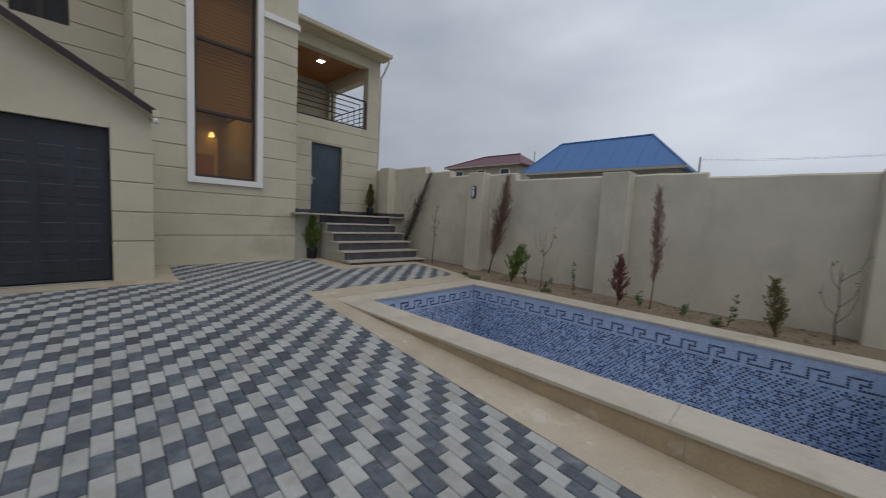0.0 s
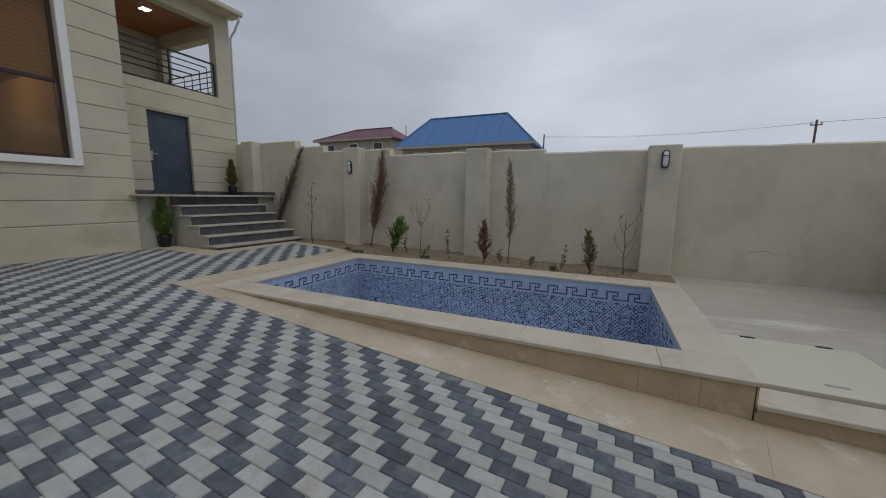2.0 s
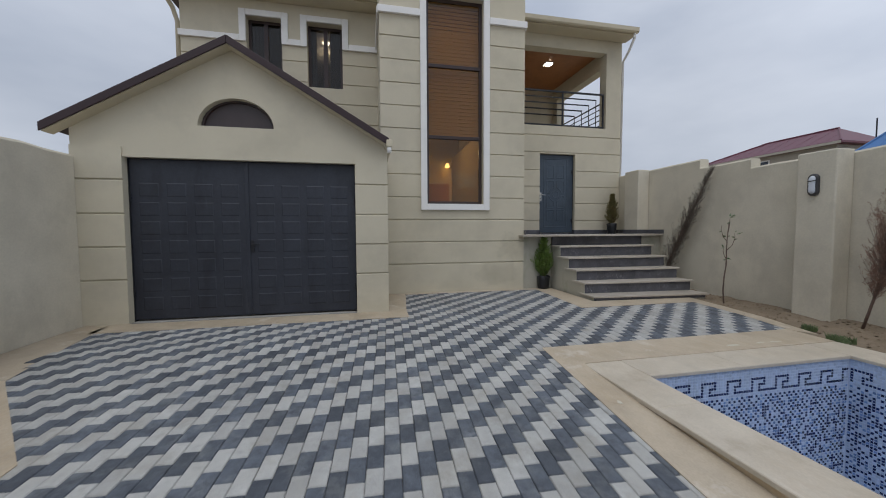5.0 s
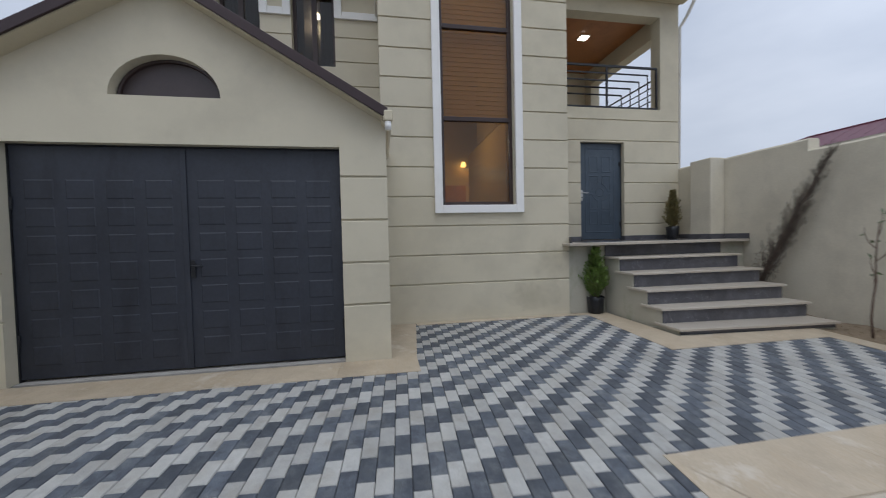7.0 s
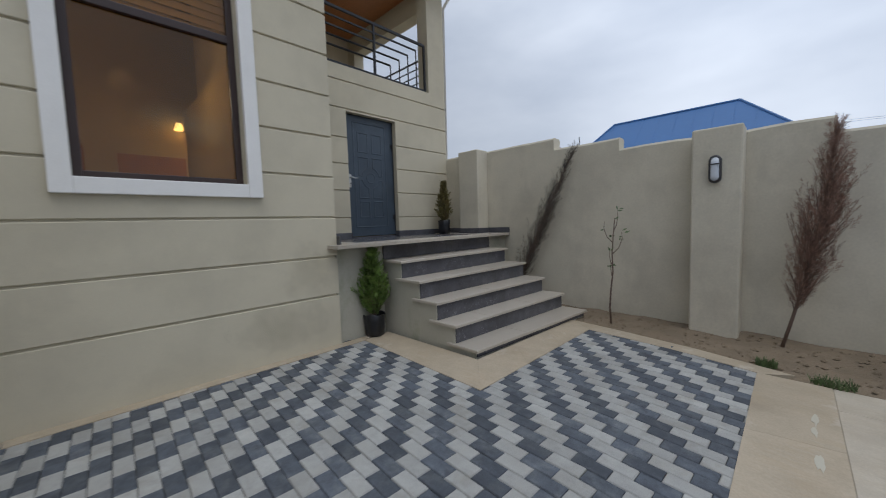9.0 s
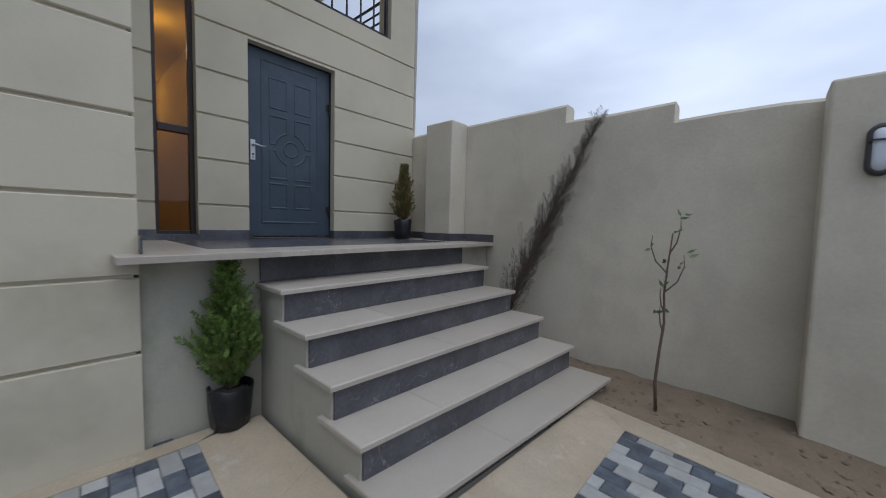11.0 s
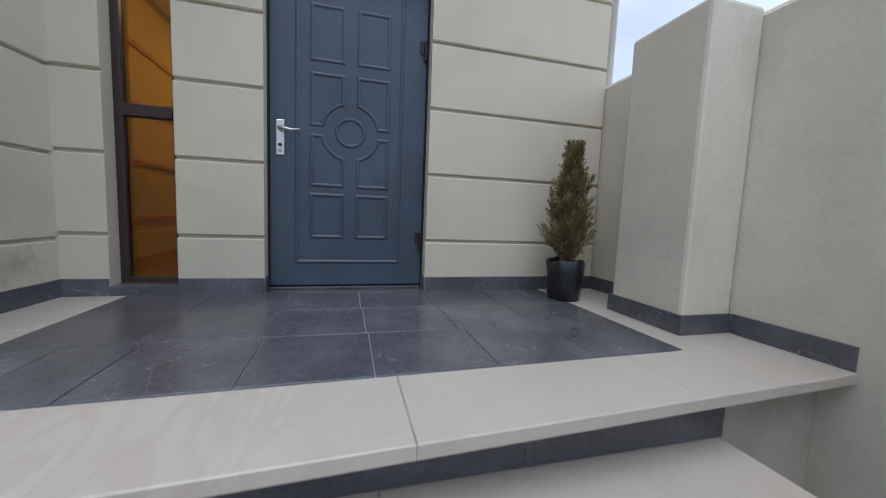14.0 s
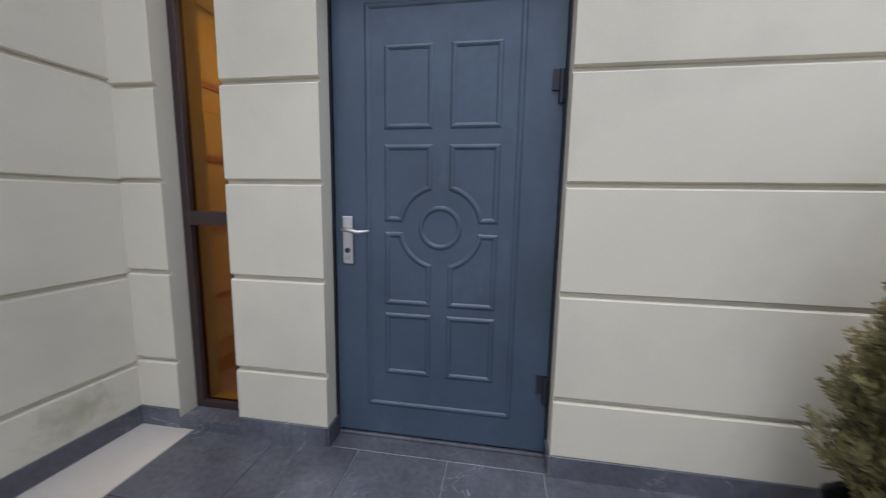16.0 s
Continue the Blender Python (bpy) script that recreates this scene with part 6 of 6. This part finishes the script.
pole(10.9, 30.0, -0.62, 6.1, 0.06, "weathered wooden utility pole beyond the wall", True)
pole(-17.55, 30.2, -0.62, 7.65, 0.035, "thin dark mast behind the roofs")
pole(-5.03, 30.0, -0.62, 6.15, 0.045, "thin dark mast behind the roofs")
for dx in (-0.24, 0.24):
    for a, b in (((10.9 + dx, 30, 5.95), (45, 27, 7.2)), ((10.9 + dx, 30, 5.95), (-5.03, 30.0, 5.95 + dx * 0.2))):
        path = [(a[0] + (b[0] - a[0]) * t, a[1] + (b[1] - a[1]) * t, a[2] + (b[2] - a[2]) * t - 1.2 * t * (1 - t)) for t in [i / 12 for i in range(13)]]
        tagged(part("overhead_wire", Geo().tube(path, 0.006, 4), BLACK_METAL), "thin dark overhead wire", "wire", "overhead wires")

# ---- damp stains at the foot of the tower ----
def damp_stain(name, colour, flat, scale, lo, hi, amount):
    """A stain with a ragged noise outline that fades out towards its rim; flat: the axis across the sheet."""
    m = bpy.data.materials.new(name)
    m.use_nodes = True
    N, L = m.node_tree.nodes, m.node_tree.links
    b = N["Principled BSDF"]
    b.inputs["Base Color"].default_value = (*colour, 1)
    b.inputs["Roughness"].default_value = 0.9
    tc, mp, gr = N.new("ShaderNodeTexCoord"), N.new("ShaderNodeMapping"), N.new("ShaderNodeTexGradient")
    gr.gradient_type = "SPHERICAL"
    mp.inputs["Scale"].default_value = [0 if i == flat else 2 for i in range(3)]
    mp.inputs["Location"].default_value = [0 if i == flat else -1 for i in range(3)]
    L.new(tc.outputs["Generated"], mp.inputs["Vector"])
    L.new(mp.outputs["Vector"], gr.inputs["Vector"])
    geo, n = N.new("ShaderNodeNewGeometry"), N.new("ShaderNodeTexNoise")
    n.inputs["Scale"].default_value = scale
    n.inputs["Detail"].default_value = 8
    n.inputs["Roughness"].default_value = 0.68
    L.new(geo.outputs["Position"], n.inputs["Vector"])
    ad = N.new("ShaderNodeMath")
    ad.operation = "MULTIPLY_ADD"
    ad.inputs[1].default_value = 0.42
    L.new(gr.outputs["Fac"], ad.inputs[0])
    L.new(n.outputs["Fac"], ad.inputs[2])
    r = N.new("ShaderNodeMapRange")
    r.inputs["From Min"].default_value, r.inputs["From Max"].default_value, r.inputs["To Max"].default_value = lo, hi, amount
    L.new(ad.outputs[0], r.inputs["Value"])
    rim = N.new("ShaderNodeMath")
    rim.operation = "MULTIPLY"
    rim.use_clamp = True
    rim.inputs[1].default_value = 5.0
    L.new(gr.outputs["Fac"], rim.inputs[0])
    f = N.new("ShaderNodeMath")
    f.operation = "MULTIPLY"
    L.new(r.outputs["Result"], f.inputs[0])
    L.new(rim.outputs[0], f.inputs[1])
    tr, sh = N.new("ShaderNodeBsdfTransparent"), N.new("ShaderNodeMixShader")
    L.new(f.outputs[0], sh.inputs["Fac"])
    L.new(tr.outputs["BSDF"], sh.inputs[1])
    L.new(b.outputs["BSDF"], sh.inputs[2])
    L.new(sh.outputs["Shader"], N["Material Output"].inputs["Surface"])
    return m


DAMP_MARK = damp_stain("damp_mark", (0.34, 0.31, 0.21), 0, 4.2, 0.54, 0.90, 0.17)
MOSS_MARK = damp_stain("moss_mark", (0.27, 0.27, 0.12), 1, 11.0, 0.60, 0.90, 0.30)
for y0, y1, z0, z1 in ((3.5, 4.80, 0.06, 0.66), (4.1, 4.81, 0.45, 1.35), (3.0, 4.0, 2.15, 2.55)):
    sheet = part("damp_stain", Geo().add([(TX + 0.004, y0, z0), (TX + 0.004, y1, z0), (TX + 0.004, y1, z1), (TX + 0.004, y0, z1)], [(0, 1, 2, 3)]), DAMP_MARK, house, "faint damp stain")
for x0, x1, z0, z1 in ((-10.96, -10.45, 1.27, 1.55), (-10.5, -9.6, 1.28, 1.50)):
    ya, yb = [TY1 + 0.004 + FLANK * (TX - x) for x in (x0, x1)]
    part("moss_stain", Geo().add([(x0, ya, z0), (x1, yb, z0), (x1, yb, z1), (x0, ya, z1)], [(0, 1, 2, 3)]), MOSS_MARK, house, "green moss stain")

# ---- paving blocks (last: many small pieces) ----
pavers = thing("block_paving", (-5, 2, 0), "light and dark grey concrete block paving", "paving", kind="structure")
part("sand_bed", Geo().prism(ccw([(x, y) for x, y in pave]), lambda x, y: ground_z(x) - 0.2, lambda x, y: ground_z(x) - 0.012), SAND, pavers)
PL, PW, TILT_R = 0.21, 0.1044, radians(-2.86)
ct, st = math.cos(TILT_R), math.sin(TILT_R)
ORIGIN = (-5.794, 2.015)


def paver_geo(hl, hw):
    c = 0.006
    vs = [(x, y, -0.03) for x, y in ((-hl, -hw), (hl, -hw), (hl, hw), (-hl, hw))]
    vs += [(x, y, -0.006) for x, y in ((-hl, -hw), (hl, -hw), (hl, hw), (-hl, hw))]
    vs += [(x, y, 0.0) for x, y in ((-hl + c, -hw + c), (hl - c, -hw + c), (hl - c, hw - c), (-hl + c, hw - c))]
    fs = [(8, 9, 10, 11)] + [(i + r, (i + 1) % 4 + r, (i + 1) % 4 + r + 4, i + r + 4) for r in (0, 4) for i in range(4)]
    return vs, fs


pv, pf = paver_geo(PL / 2 - 0.0014, PW / 2 - 0.0014)
shared = {0: Geo().add(pv, pf).data("paver", PAVER_LIGHT), 1: Geo().add(pv, pf).data("paver", PAVER_DARK)}
rest = {0: Geo(), 1: Geo()}
prng = random.Random(11)
near = 0
tilt_s = math.atan(0.05)
for n in range(-60, 70):
    for k in range(-70, 110):
        u = k * PL - n * PL / 2
        v = n * PW
        x, y = ORIGIN[0] + u * ct - v * st, ORIGIN[1] + u * st + v * ct
        if not (-9.5 < x < 4.1 and -2.2 < y < 7.3):
            continue
        if not any(inside(x + a * ct - b * st, y + a * st + b * ct, pave) for a, b in ((0, 0), (PL / 2, 0), (-PL / 2, 0), (0.09, 0.05), (-0.09, -0.05), (0.09, -0.05), (-0.09, 0.05))):
            continue
        dark = k % 2
        m = Matrix.Translation((x, y, ground_z(x) + prng.uniform(-0.0015, 0.0015))) @ Matrix.Rotation(tilt_s if x > -6.5 else 0, 4, "Y") @ Matrix.Rotation(TILT_R + prng.uniform(-0.008, 0.008), 4, "Z") @ Matrix.Rotation(prng.uniform(-0.006, 0.006), 4, "X")
        if near < 300 and -7.4 < x < -5.9 and 1.6 < y < 6.5:
            near += 1
            p = new("paver", shared[dark])
            p.matrix_world = m
            p.parent = pavers
            p.matrix_parent_inverse = Matrix.Translation((-5, 2, 0)).inverted()
        else:
            rest[dark].add([m @ Vector(q) for q in pv], pf)
part("paver_field", rest[0], PAVER_LIGHT_J, pavers, "light grey concrete blocks", kind="stuff")
part("paver_field", rest[1], PAVER_DARK_J, pavers, "dark grey concrete blocks", kind="stuff")
